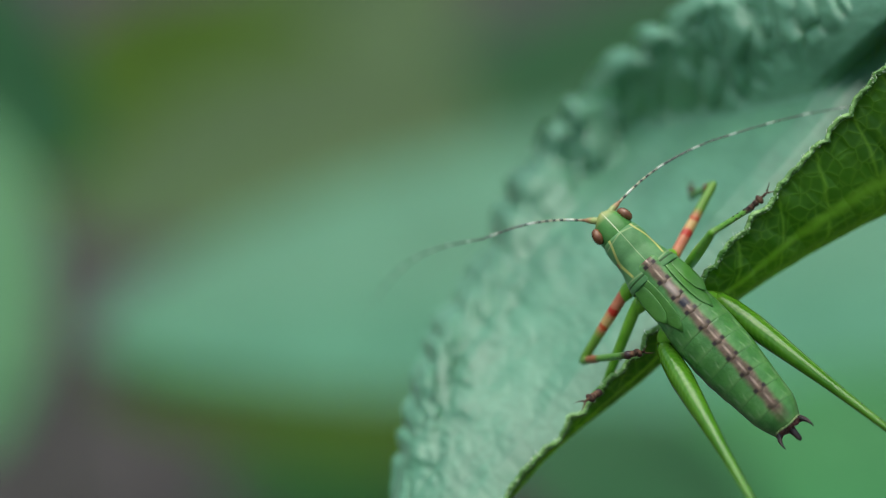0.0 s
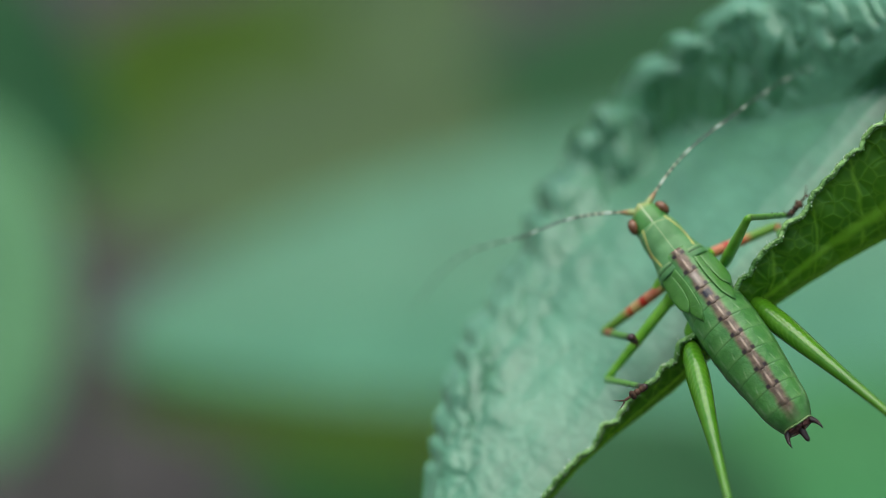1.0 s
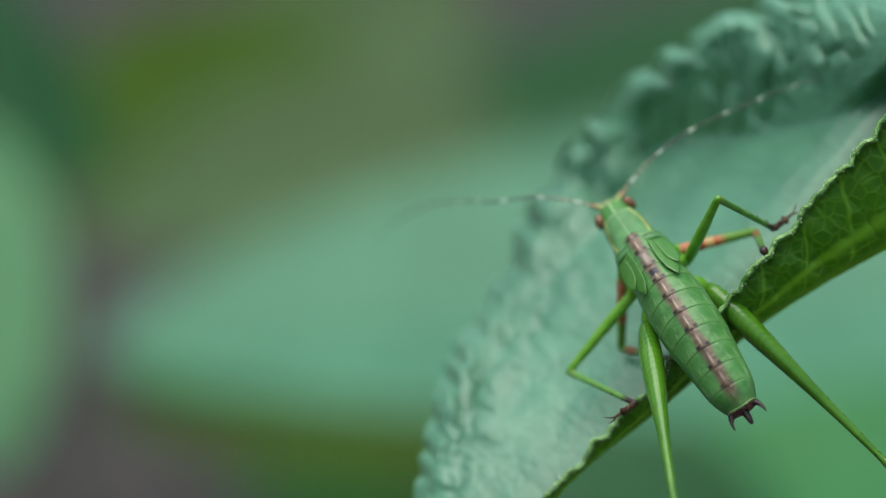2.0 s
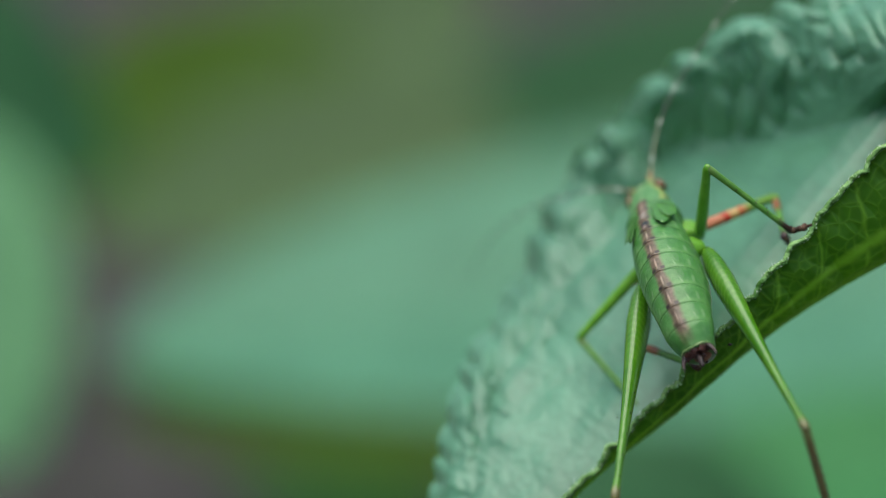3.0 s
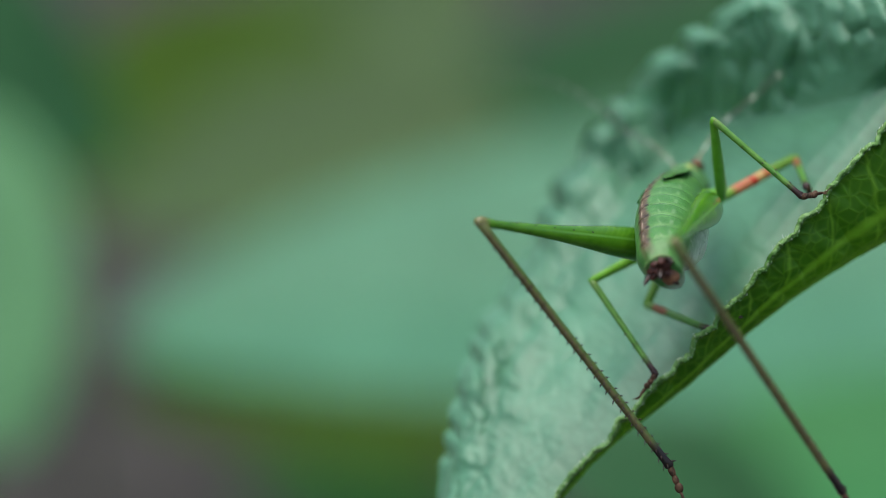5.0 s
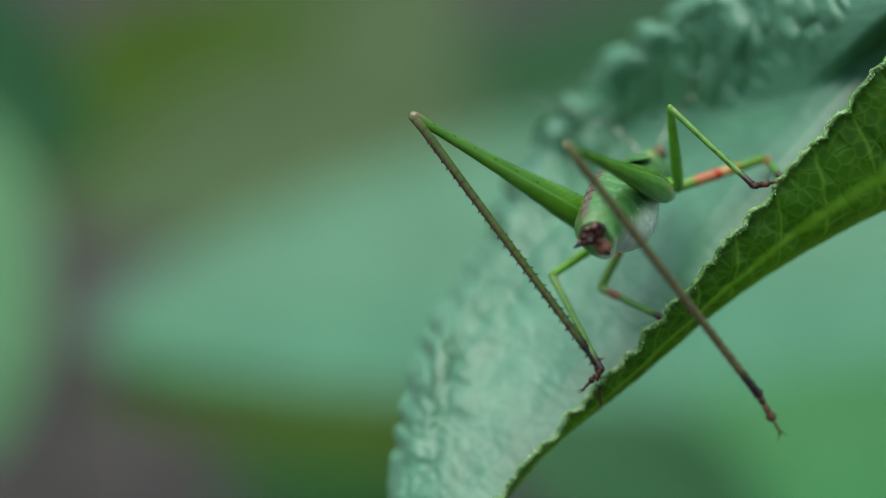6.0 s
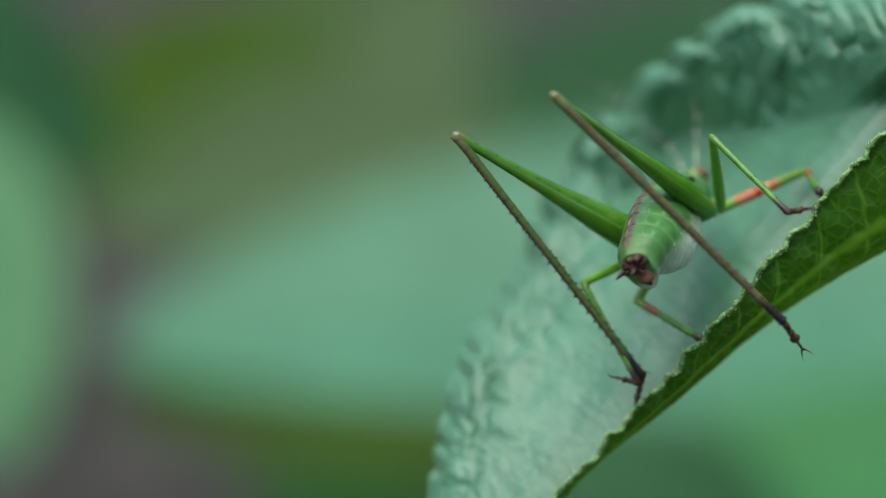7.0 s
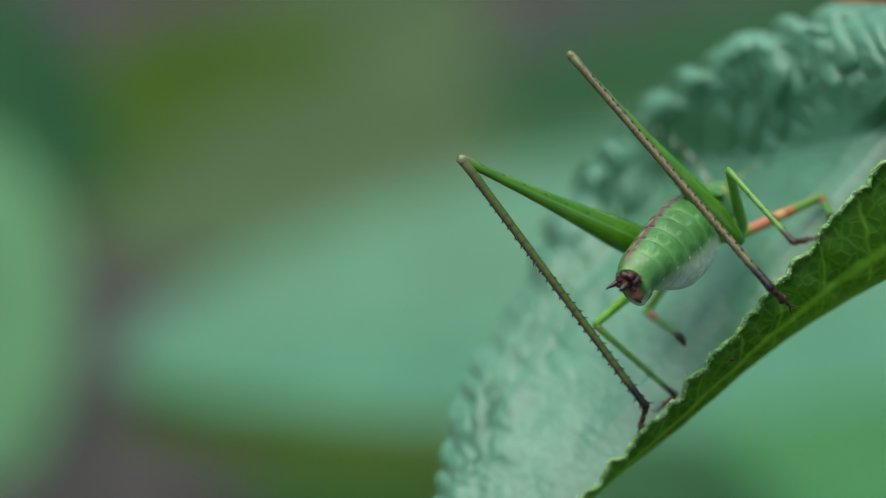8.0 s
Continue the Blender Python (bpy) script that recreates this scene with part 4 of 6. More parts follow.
def motions():
    walk(insect, [
        (0, STAGE @ mm(13.66, -3.72, -1.61, -12.3, 4.9, 40.0)), (0.25, STAGE @ mm(13.69, -3.53, -2.43, -14.1, 4.9, 38.4)),
        (0.5, STAGE @ mm(13.72, -3.33, -3.12, -16.3, 4.3, 36.8)), (0.75, STAGE @ mm(13.72, -3.12, -3.44, -19.1, 3.3, 35.5)),
        (1, STAGE @ mm(13.65, -2.90, -3.60, -22.6, 1.7, 34.5)), (1.25, STAGE @ mm(13.48, -2.73, -3.70, -26.7, -0.3, 33.3)),
        (1.5, STAGE @ mm(13.15, -2.47, -3.81, -31.2, -1.9, 32.3)), (1.75, STAGE @ mm(12.48, -1.96, -4.01, -36.8, -2.4, 32.8)),
        (2, STAGE @ mm(11.94, -1.31, -4.34, -43.5, -3.6, 33.7)), (2.25, STAGE @ mm(11.85, -0.62, -4.88, -51.0, -6.7, 32.8)),
        (2.5, STAGE @ mm(11.79, 0.01, -5.42, -57.2, -9.1, 32.1)), (2.75, STAGE @ mm(11.76, 0.52, -5.96, -63.0, -11.3, 31.7)),
        (3, STAGE @ mm(11.77, 0.85, -6.48, -69.3, -13.3, 32.4)), (3.25, STAGE @ mm(11.83, 0.94, -6.95, -76.1, -14.8, 34.6)),
        (3.5, STAGE @ mm(11.95, 0.74, -7.36, -83.7, -15.7, 38.4)), (3.75, STAGE @ mm(12.08, 0.71, -7.30, -86.1, -17.0, 38.9)),
        (4, STAGE @ mm(12.16, 0.75, -7.23, -88.0, -17.5, 39.4)), (4.25, STAGE @ mm(12.23, 0.78, -7.20, -90.5, -17.7, 40.6)),
        (4.5, STAGE @ mm(12.32, 0.88, -7.16, -92.2, -18.0, 41.7)), (4.75, STAGE @ mm(12.27, 0.97, -7.08, -91.0, -19.1, 42.4)),
        (5, STAGE @ mm(12.46, 1.11, -6.99, -90.5, -20.4, 42.4)), (5.25, STAGE @ mm(12.64, 1.29, -6.92, -90.4, -21.5, 41.9)),
        (5.5, STAGE @ mm(12.80, 1.45, -6.87, -90.7, -22.4, 41.0)), (5.75, STAGE @ mm(12.89, 1.54, -6.85, -91.2, -22.9, 39.8)),
        (6, STAGE @ mm(12.92, 1.54, -6.89, -91.2, -22.9, 38.3)), (6.25, STAGE @ mm(12.96, 1.49, -6.99, -90.4, -23.4, 36.8)),
        (6.5, STAGE @ mm(13.02, 1.49, -7.13, -89.9, -23.5, 36.0)), (6.75, STAGE @ mm(13.07, 1.56, -7.31, -90.8, -22.7, 36.0)),
        (7, STAGE @ mm(13.14, 1.70, -7.50, -91.4, -21.6, 35.4)), (7.25, STAGE @ mm(13.28, 1.94, -7.65, -89.9, -21.0, 32.4)),
        (7.5, STAGE @ mm(13.50, 2.20, -7.71, -87.7, -20.7, 28.3)), (7.75, STAGE @ mm(13.92, 2.36, -7.66, -86.6, -21.7, 24.1)),
        (8, STAGE @ mm(14.43, 2.51, -7.56, -85.8, -23.1, 19.8)),
    ])
    for i, ring in enumerate(rings_of_abdomen):
        walk(ring, [(t, bent(i, pitch, yaw)) for t, pitch, yaw in CURL])
    walk(limbs["fore_l"][0], [
        (0, mm(-0.73, 1.10, -1.16, -38.9, -34.5, 128.8)), (0.25, mm(-0.73, 1.11, -1.14, -43.4, -40.3, 135.9)),
        (0.5, mm(-0.74, 1.06, -1.11, -48.7, -43.7, 140.6)), (0.75, mm(-0.73, 0.77, -1.08, -49.6, -41.9, 127.9)),
        (1, mm(-0.78, 0.53, -1.03, -48.6, -37.8, 113.4)), (1.25, mm(-0.96, 0.68, -0.65, -68.9, -33.7, 139.8)),
        (1.5, mm(-1.21, 0.95, -0.42, -81.0, -26.6, 172.5)), (1.75, mm(-1.29, 0.95, -0.47, -87.5, -26.4, -172.0)),
        (2, mm(-1.31, 0.93, -0.60, -92.3, -27.8, -162.4)), (2.25, mm(-1.20, 1.03, -0.78, -88.9, -35.8, -164.3)),
        (2.5, mm(-1.36, 1.24, -1.00, -81.4, -39.0, -158.0)), (2.75, mm(-1.55, 1.38, -1.31, -75.2, -47.7, -147.4)),
        (3, mm(-1.67, 1.41, -1.52, -81.4, -58.4, -128.8)), (3.25, mm(-1.66, 1.48, -1.57, -101.0, -63.5, -104.0)),
        (3.5, mm(-1.35, 1.61, -1.49, -129.9, -58.6, -83.9)), (3.75, mm(-1.29, 1.82, -1.34, -119.4, -59.7, -91.7)),
        (4, mm(-1.29, 2.01, -1.17, -104.5, -59.9, -103.7)), (4.25, mm(-1.28, 2.05, -1.28, -127.2, -58.4, -78.2)),
        (4.5, mm(-1.29, 1.98, -1.47, -149.3, -50.4, -55.3)), (4.75, mm(-0.92, 1.74, -1.31, -142.3, -48.2, -78.4)),
        (5, mm(-0.85, 1.69, -1.38, -146.9, -48.5, -77.9)), (5.25, mm(-0.84, 1.70, -1.42, -149.5, -48.5, -75.4)),
        (5.5, mm(-0.81, 1.74, -1.40, -149.9, -47.4, -74.6)), (5.75, mm(-0.75, 1.74, -1.33, -148.2, -45.5, -76.6)),
        (6, mm(-0.62, 1.63, -1.19, -145.8, -41.0, -82.7)), (6.25, mm(-0.51, 1.48, -1.14, -147.0, -36.0, -85.7)),
        (6.5, mm(-0.45, 1.40, -1.15, -148.7, -33.7, -86.8)), (6.75, mm(-0.83, 1.80, -1.36, -151.3, -41.4, -69.0)),
        (7, mm(-1.24, 1.81, -1.51, -151.9, -46.2, -57.7)), (7.25, mm(-1.04, 1.69, -1.29, -140.9, -45.0, -76.8)),
        (7.5, mm(-0.95, 1.48, -1.08, -131.0, -41.5, -93.8)), (7.75, mm(-0.91, 1.33, -1.05, -126.8, -42.2, -105.1)),
        (8, mm(-0.69, 1.20, -0.96, -120.0, -47.5, -124.3)),
    ])
    walk(limbs["fore_l"][1], [
        (0, mm(-5.54, -0.12, -4.16, 89.5, -32.6, 131.9)), (0.25, mm(-5.51, -0.13, -4.18, 83.1, -38.0, 139.1)),
        (0.5, mm(-5.49, 0.01, -4.26, 76.6, -40.8, 144.0)), (0.75, mm(-5.51, 0.79, -4.36, 80.6, -38.3, 131.9)),
        (1, mm(-5.36, 1.45, -4.47, 84.3, -33.8, 117.8)), (1.25, mm(-4.60, 1.02, -5.15, 71.3, -30.2, 141.4)),
        (1.5, mm(-3.88, 0.38, -5.54, 53.5, -25.3, 172.5)), (1.75, mm(-3.81, 0.34, -5.66, 36.5, -25.9, -172.7)),
        (2, mm(-3.96, 0.34, -5.72, 23.5, -28.4, -163.6)), (2.25, mm(-4.43, 0.01, -5.48, 20.9, -37.1, -165.1)),
        (2.5, mm(-4.38, -0.91, -5.45, 15.1, -41.5, -159.1)), (2.75, mm(-4.24, -2.10, -5.08, 2.8, -49.7, -148.6)),
        (3, mm(-4.05, -2.94, -4.53, -20.3, -58.8, -128.6)), (3.25, mm(-3.97, -3.20, -4.11, -45.8, -61.9, -103.7)),
        (3.5, mm(-4.64, -2.56, -3.82, -57.9, -54.4, -87.2)), (3.75, mm(-4.26, -2.46, -3.88, -54.3, -54.3, -94.8)),
        (4, mm(-3.86, -2.37, -3.98, -49.7, -54.3, -105.0)), (4.25, mm(-3.91, -2.52, -3.70, -67.0, -50.8, -84.5)),
        (4.5, mm(-4.09, -2.73, -3.36, -77.7, -41.3, -66.1)), (4.75, mm(-4.88, -1.77, -3.67, -63.5, -43.6, -82.5)),
        (5, mm(-5.10, -1.65, -3.49, -63.2, -44.6, -82.2)), (5.25, mm(-5.13, -1.69, -3.38, -64.5, -44.6, -79.9)),
        (5.5, mm(-5.08, -1.66, -3.37, -65.4, -44.3, -78.1)), (5.75, mm(-5.03, -1.53, -3.47, -64.5, -43.2, -78.4)),
        (6, mm(-5.10, -1.11, -3.65, -61.7, -41.0, -81.4)), (6.25, mm(-5.22, -0.73, -3.70, -60.7, -37.3, -82.9)),
        (6.5, mm(-5.31, -0.54, -3.66, -61.6, -35.9, -83.8)), (6.75, mm(-4.93, -1.74, -3.44, -66.6, -35.4, -74.3)),
        (7, mm(-4.51, -2.59, -3.41, -71.9, -37.0, -67.3)), (7.25, mm(-4.82, -1.86, -3.88, -61.5, -40.1, -80.4)),
        (7.5, mm(-4.93, -1.16, -4.36, -50.7, -41.2, -93.1)), (7.75, mm(-5.08, -0.77, -4.49, -51.3, -52.6, -91.5)),
        (8, mm(-5.17, -0.23, -4.35, -61.1, -68.8, -85.4)),
    ])
    walk(limbs["fore_l"][2], [
        (0, mm(-3.85, -2.07, -0.11, -128.8, 16.8, 90.6)), (0.25, mm(-3.67, -2.48, -0.43, -128.3, 11.8, 93.6)),
        (0.5, mm(-3.68, -2.68, -0.73, -130.6, 10.1, 89.6)), (0.75, mm(-4.13, -1.91, -0.65, -107.3, 12.3, 114.3)),
        (1, mm(-4.54, -1.12, -0.51, -91.1, -3.3, 117.1)), (1.25, mm(-3.77, -1.61, -1.22, -90.7, -1.9, 141.0)),
        (1.5, mm(-2.62, -2.67, -2.06, -100.5, -4.8, 168.5)), (1.75, mm(-2.08, -3.33, -3.09, -110.2, -6.4, 179.9)),
        (2, mm(-1.84, -3.62, -4.03, -113.5, -2.8, -175.1)), (2.25, mm(-2.28, -4.05, -4.11, -119.9, -9.8, 175.8)),
        (2.5, mm(-1.96, -4.95, -4.52, -126.8, -15.2, 173.6)), (2.75, mm(-1.59, -6.10, -4.93, -132.9, -27.4, 171.4)),
        (3, mm(-1.42, -6.86, -5.39, -132.4, -40.3, 164.1)), (3.25, mm(-1.44, -6.93, -5.73, -124.0, -49.8, 150.3)),
        (3.5, mm(-1.94, -5.74, -6.18, -123.6, -58.5, 147.2)), (3.75, mm(-1.74, -5.85, -6.16, -133.8, -56.6, 159.1)),
        (4, mm(-1.63, -6.04, -6.12, -141.8, -53.6, 168.3)), (4.25, mm(-1.71, -5.74, -6.49, -129.7, -64.2, 153.3)),
        (4.5, mm(-1.91, -5.15, -6.88, -82.9, -72.2, 104.0)), (4.75, mm(-2.37, -4.43, -6.78, -139.9, -59.9, 167.0)),
        (5, mm(-2.55, -4.34, -6.54, -139.5, -58.5, 168.2)), (5.25, mm(-2.56, -4.32, -6.46, -136.8, -59.3, 166.2)),
        (5.5, mm(-2.49, -4.23, -6.49, -134.9, -60.5, 164.3)), (5.75, mm(-2.41, -4.01, -6.63, -138.0, -60.7, 167.5)),
        (6, mm(-2.44, -3.51, -6.84, -146.0, -57.0, 176.1)), (6.25, mm(-2.57, -2.95, -7.03, -150.6, -48.5, -177.3)),
        (6.5, mm(-2.77, -2.76, -7.08, -151.8, -42.9, -174.9)), (6.75, mm(-2.40, -3.69, -7.03, -137.4, -60.2, 165.6)),
        (7, mm(-2.08, -4.54, -7.05, -100.6, -70.9, 124.0)), (7.25, mm(-2.11, -4.15, -7.11, -139.3, -60.1, 165.2)),
        (7.5, mm(-2.03, -3.77, -7.15, -147.5, -45.4, 175.4)), (7.75, mm(-2.16, -3.83, -6.77, -134.4, -59.4, 158.5)),
        (8, mm(-2.54, -3.94, -5.87, -106.5, -66.5, 127.5)),
    ])
    walk(limbs["fore_r"][0], [
        (0, mm(1.00, 0.37, -1.71, -166.7, -14.9, 108.3)), (0.25, mm(0.95, 0.31, -1.80, -172.0, -10.6, 112.2)),
        (0.5, mm(0.89, 0.26, -1.84, -174.7, -8.8, 113.9)), (0.75, mm(0.77, 0.55, -1.61, -159.8, -39.2, 87.4)),
        (1, mm(0.59, 0.89, -1.39, -154.1, -32.0, 71.1)), (1.25, mm(0.56, 0.84, -1.35, -152.0, -34.6, 70.8)),
        (1.5, mm(0.58, 0.79, -1.35, -150.4, -38.0, 70.3)), (1.75, mm(0.64, 0.81, -1.36, -145.8, -44.6, 63.3)),
        (2, mm(0.79, 0.82, -1.33, -135.3, -49.7, 51.0)), (2.25, mm(1.02, 0.56, -1.36, -109.7, -57.7, 35.6)),
        (2.5, mm(1.17, 0.45, -1.50, -86.0, -62.9, 16.5)), (2.75, mm(1.27, 0.41, -1.59, -67.7, -64.2, 1.7)),
        (3, mm(1.35, 0.39, -1.66, -52.9, -63.4, -9.9)), (3.25, mm(1.43, 0.37, -1.72, -38.5, -59.9, -20.5)),
        (3.5, mm(1.54, 0.37, -1.78, -27.0, -52.6, -27.1)), (3.75, mm(1.63, 0.40, -1.83, -21.8, -50.3, -28.2)),
        (4, mm(1.71, 0.44, -1.86, -17.9, -48.7, -28.1)), (4.25, mm(1.80, 0.50, -1.89, -15.7, -46.1, -25.7)),
        (4.5, mm(1.84, 0.53, -1.90, -14.4, -44.8, -23.7)), (4.75, mm(1.72, 0.42, -1.88, -16.0, -51.2, -26.4)),
        (5, mm(1.68, 0.38, -1.84, -21.8, -54.0, -21.3)), (5.25, mm(1.69, 0.37, -1.81, -28.3, -54.6, -15.1)),
        (5.5, mm(1.72, 0.42, -1.80, -33.1, -54.6, -10.5)), (5.75, mm(1.76, 0.47, -1.82, -35.4, -55.3, -9.0)),
        (6, mm(1.80, 0.54, -1.86, -34.3, -57.6, -10.8)), (6.25, mm(1.86, 0.60, -1.90, -30.4, -60.2, -13.7)),
        (6.5, mm(1.86, 0.61, -1.91, -27.3, -62.1, -16.5)), (6.75, mm(1.79, 0.55, -1.90, -25.7, -63.5, -20.6)),
        (7, mm(1.70, 0.49, -1.88, -24.7, -65.2, -25.1)), (7.25, mm(1.64, 0.49, -1.88, -26.0, -68.2, -27.5)),
        (7.5, mm(1.59, 0.48, -1.89, -25.7, -72.4, -30.0)), (7.75, mm(1.46, 0.36, -1.92, -14.1, -76.4, -38.8)),
        (8, mm(1.31, 0.15, -1.98, 6.9, -79.7, -54.9)),
    ])
    walk(limbs["fore_r"][1], [
        (0, mm(6.25, 2.47, -3.00, -86.8, -13.3, 102.2)), (0.25, mm(6.21, 2.62, -2.59, -101.9, -9.8, 107.5)),
        (0.5, mm(6.13, 2.67, -2.37, -113.5, -8.4, 110.4)), (0.75, mm(6.26, 1.56, -3.16, 116.8, -37.3, 83.8)),
        (1, mm(5.96, 0.47, -3.54, 88.3, -31.8, 70.6)), (1.25, mm(5.91, 0.62, -3.59, 91.8, -33.9, 69.2)),
        (1.5, mm(5.92, 0.75, -3.61, 95.7, -36.8, 67.6)), (1.75, mm(5.96, 0.70, -3.68, 104.6, -43.1, 60.2)),
        (2, mm(5.95, 0.64, -3.97, 117.6, -48.2, 49.0)), (2.25, mm(5.91, 1.65, -4.28, 136.9, -56.1, 34.9)),
        (2.5, mm(5.99, 2.30, -4.13, 157.4, -62.1, 17.2)), (2.75, mm(6.03, 2.75, -3.93, 174.5, -64.6, 2.0)),
        (3, mm(6.03, 3.12, -3.74, -171.0, -64.5, -11.2)), (3.25, mm(5.94, 3.53, -3.53, -157.5, -61.0, -22.8)),
        (3.5, mm(5.75, 4.02, -3.38, -149.8, -53.2, -28.3)), (3.75, mm(5.63, 4.37, -3.20, -148.9, -49.9, -26.6)),
        (4, mm(5.49, 4.67, -3.04, -148.9, -48.0, -24.4)), (4.25, mm(5.24, 5.04, -2.98, -147.5, -45.7, -23.5)),
        (4.5, mm(5.04, 5.26, -2.93, -146.5, -44.8, -23.5)), (4.75, mm(5.32, 4.86, -2.88, -147.2, -51.0, -25.1)),
        (5, mm(5.26, 4.76, -3.11, -150.9, -53.4, -18.4)), (5.25, mm(5.18, 4.72, -3.41, -154.4, -53.4, -11.2)),
        (5.5, mm(5.15, 4.72, -3.64, -156.3, -52.7, -5.8)), (5.75, mm(5.23, 4.71, -3.73, -156.7, -52.7, -3.2)),
        (6, mm(5.41, 4.73, -3.61, -156.2, -54.6, -3.9)), (6.25, mm(5.51, 4.85, -3.35, -155.2, -57.3, -5.6)),
        (6.5, mm(5.58, 4.87, -3.16, -153.6, -59.6, -8.3)), (6.75, mm(5.74, 4.65, -3.02, -148.6, -61.9, -14.7)),
        (7, mm(5.92, 4.33, -2.90, -142.7, -64.5, -21.9)), (7.25, mm(6.14, 4.02, -2.83, -141.2, -67.7, -25.1)),
        (7.5, mm(6.28, 3.80, -2.65, -139.0, -72.1, -27.9)), (7.75, mm(6.05, 3.88, -2.25, -125.9, -76.5, -40.2)),
        (8, mm(5.62, 4.02, -1.85, -98.8, -79.5, -65.2)),
    ])
    walk(limbs["fore_r"][2], [
        (0, mm(5.75, 3.49, -7.66, -126.4, -24.5, 110.4)), (0.25, mm(6.92, 3.68, -7.22, -132.1, -18.2, 115.0)),
        (0.5, mm(7.71, 3.94, -6.72, -143.8, -15.3, 119.6)), (0.75, mm(8.14, -1.25, 0.25, -72.4, -34.0, 85.0)),
        (1, mm(4.99, -1.86, 0.54, -93.9, -7.5, 68.7)), (1.25, mm(5.10, -1.94, 0.39, -91.2, -10.4, 68.7)),
        (1.5, mm(5.27, -2.08, 0.22, -88.0, -14.9, 68.5)), (1.75, mm(5.43, -2.66, -0.29, -83.9, -19.4, 63.7)),
        (2, mm(5.55, -3.21, -1.14, -77.2, -23.7, 57.3)), (2.25, mm(5.68, -2.78, -2.45, -69.7, -28.9, 52.9)),
        (2.5, mm(5.74, -2.41, -3.26, -64.7, -33.6, 48.2)), (2.75, mm(5.78, -2.04, -3.73, -60.3, -37.2, 46.7)),
        (3, mm(5.77, -1.66, -4.06, -54.7, -41.8, 47.3)), (3.25, mm(5.71, -1.18, -4.42, -46.7, -46.1, 47.1)),
        (3.5, mm(5.49, -0.55, -4.82, -34.9, -46.4, 38.9)), (3.75, mm(5.48, -0.16, -4.80, -29.7, -45.0, 35.0)),
        (4, mm(5.47, 0.17, -4.70, -27.1, -43.9, 33.3)), (4.25, mm(5.32, 0.59, -4.78, -22.0, -44.1, 30.5)),
        (4.5, mm(5.15, 0.85, -4.81, -21.0, -43.4, 29.4)), (4.75, mm(5.43, 0.35, -4.52, -26.4, -49.8, 36.8)),
        (5, mm(5.71, 0.19, -4.50, -29.2, -49.6, 40.6)), (5.25, mm(5.97, 0.15, -4.65, -27.6, -48.9, 39.2)),
        (5.5, mm(6.23, 0.19, -4.81, -25.1, -48.5, 37.0)), (5.75, mm(6.49, 0.23, -4.88, -24.4, -48.7, 36.9)),
        (6, mm(6.69, 0.24, -4.73, -26.2, -50.3, 38.7)), (6.25, mm(6.78, 0.35, -4.44, -28.5, -52.8, 40.8)),
        (6.5, mm(6.79, 0.36, -4.24, -30.4, -55.4, 43.5)), (6.75, mm(6.83, 0.13, -4.19, -32.1, -58.8, 45.2)),
        (7, mm(6.93, -0.19, -4.15, -35.0, -62.6, 47.4)), (7.25, mm(7.08, -0.55, -3.97, -40.8, -64.7, 52.5)),
        (7.5, mm(7.23, -0.81, -3.62, -50.6, -66.4, 60.8)), (7.75, mm(7.13, -0.71, -3.16, -64.6, -69.0, 75.3)),
        (8, mm(6.91, -0.52, -2.72, -82.4, -71.3, 94.9)),
    ])
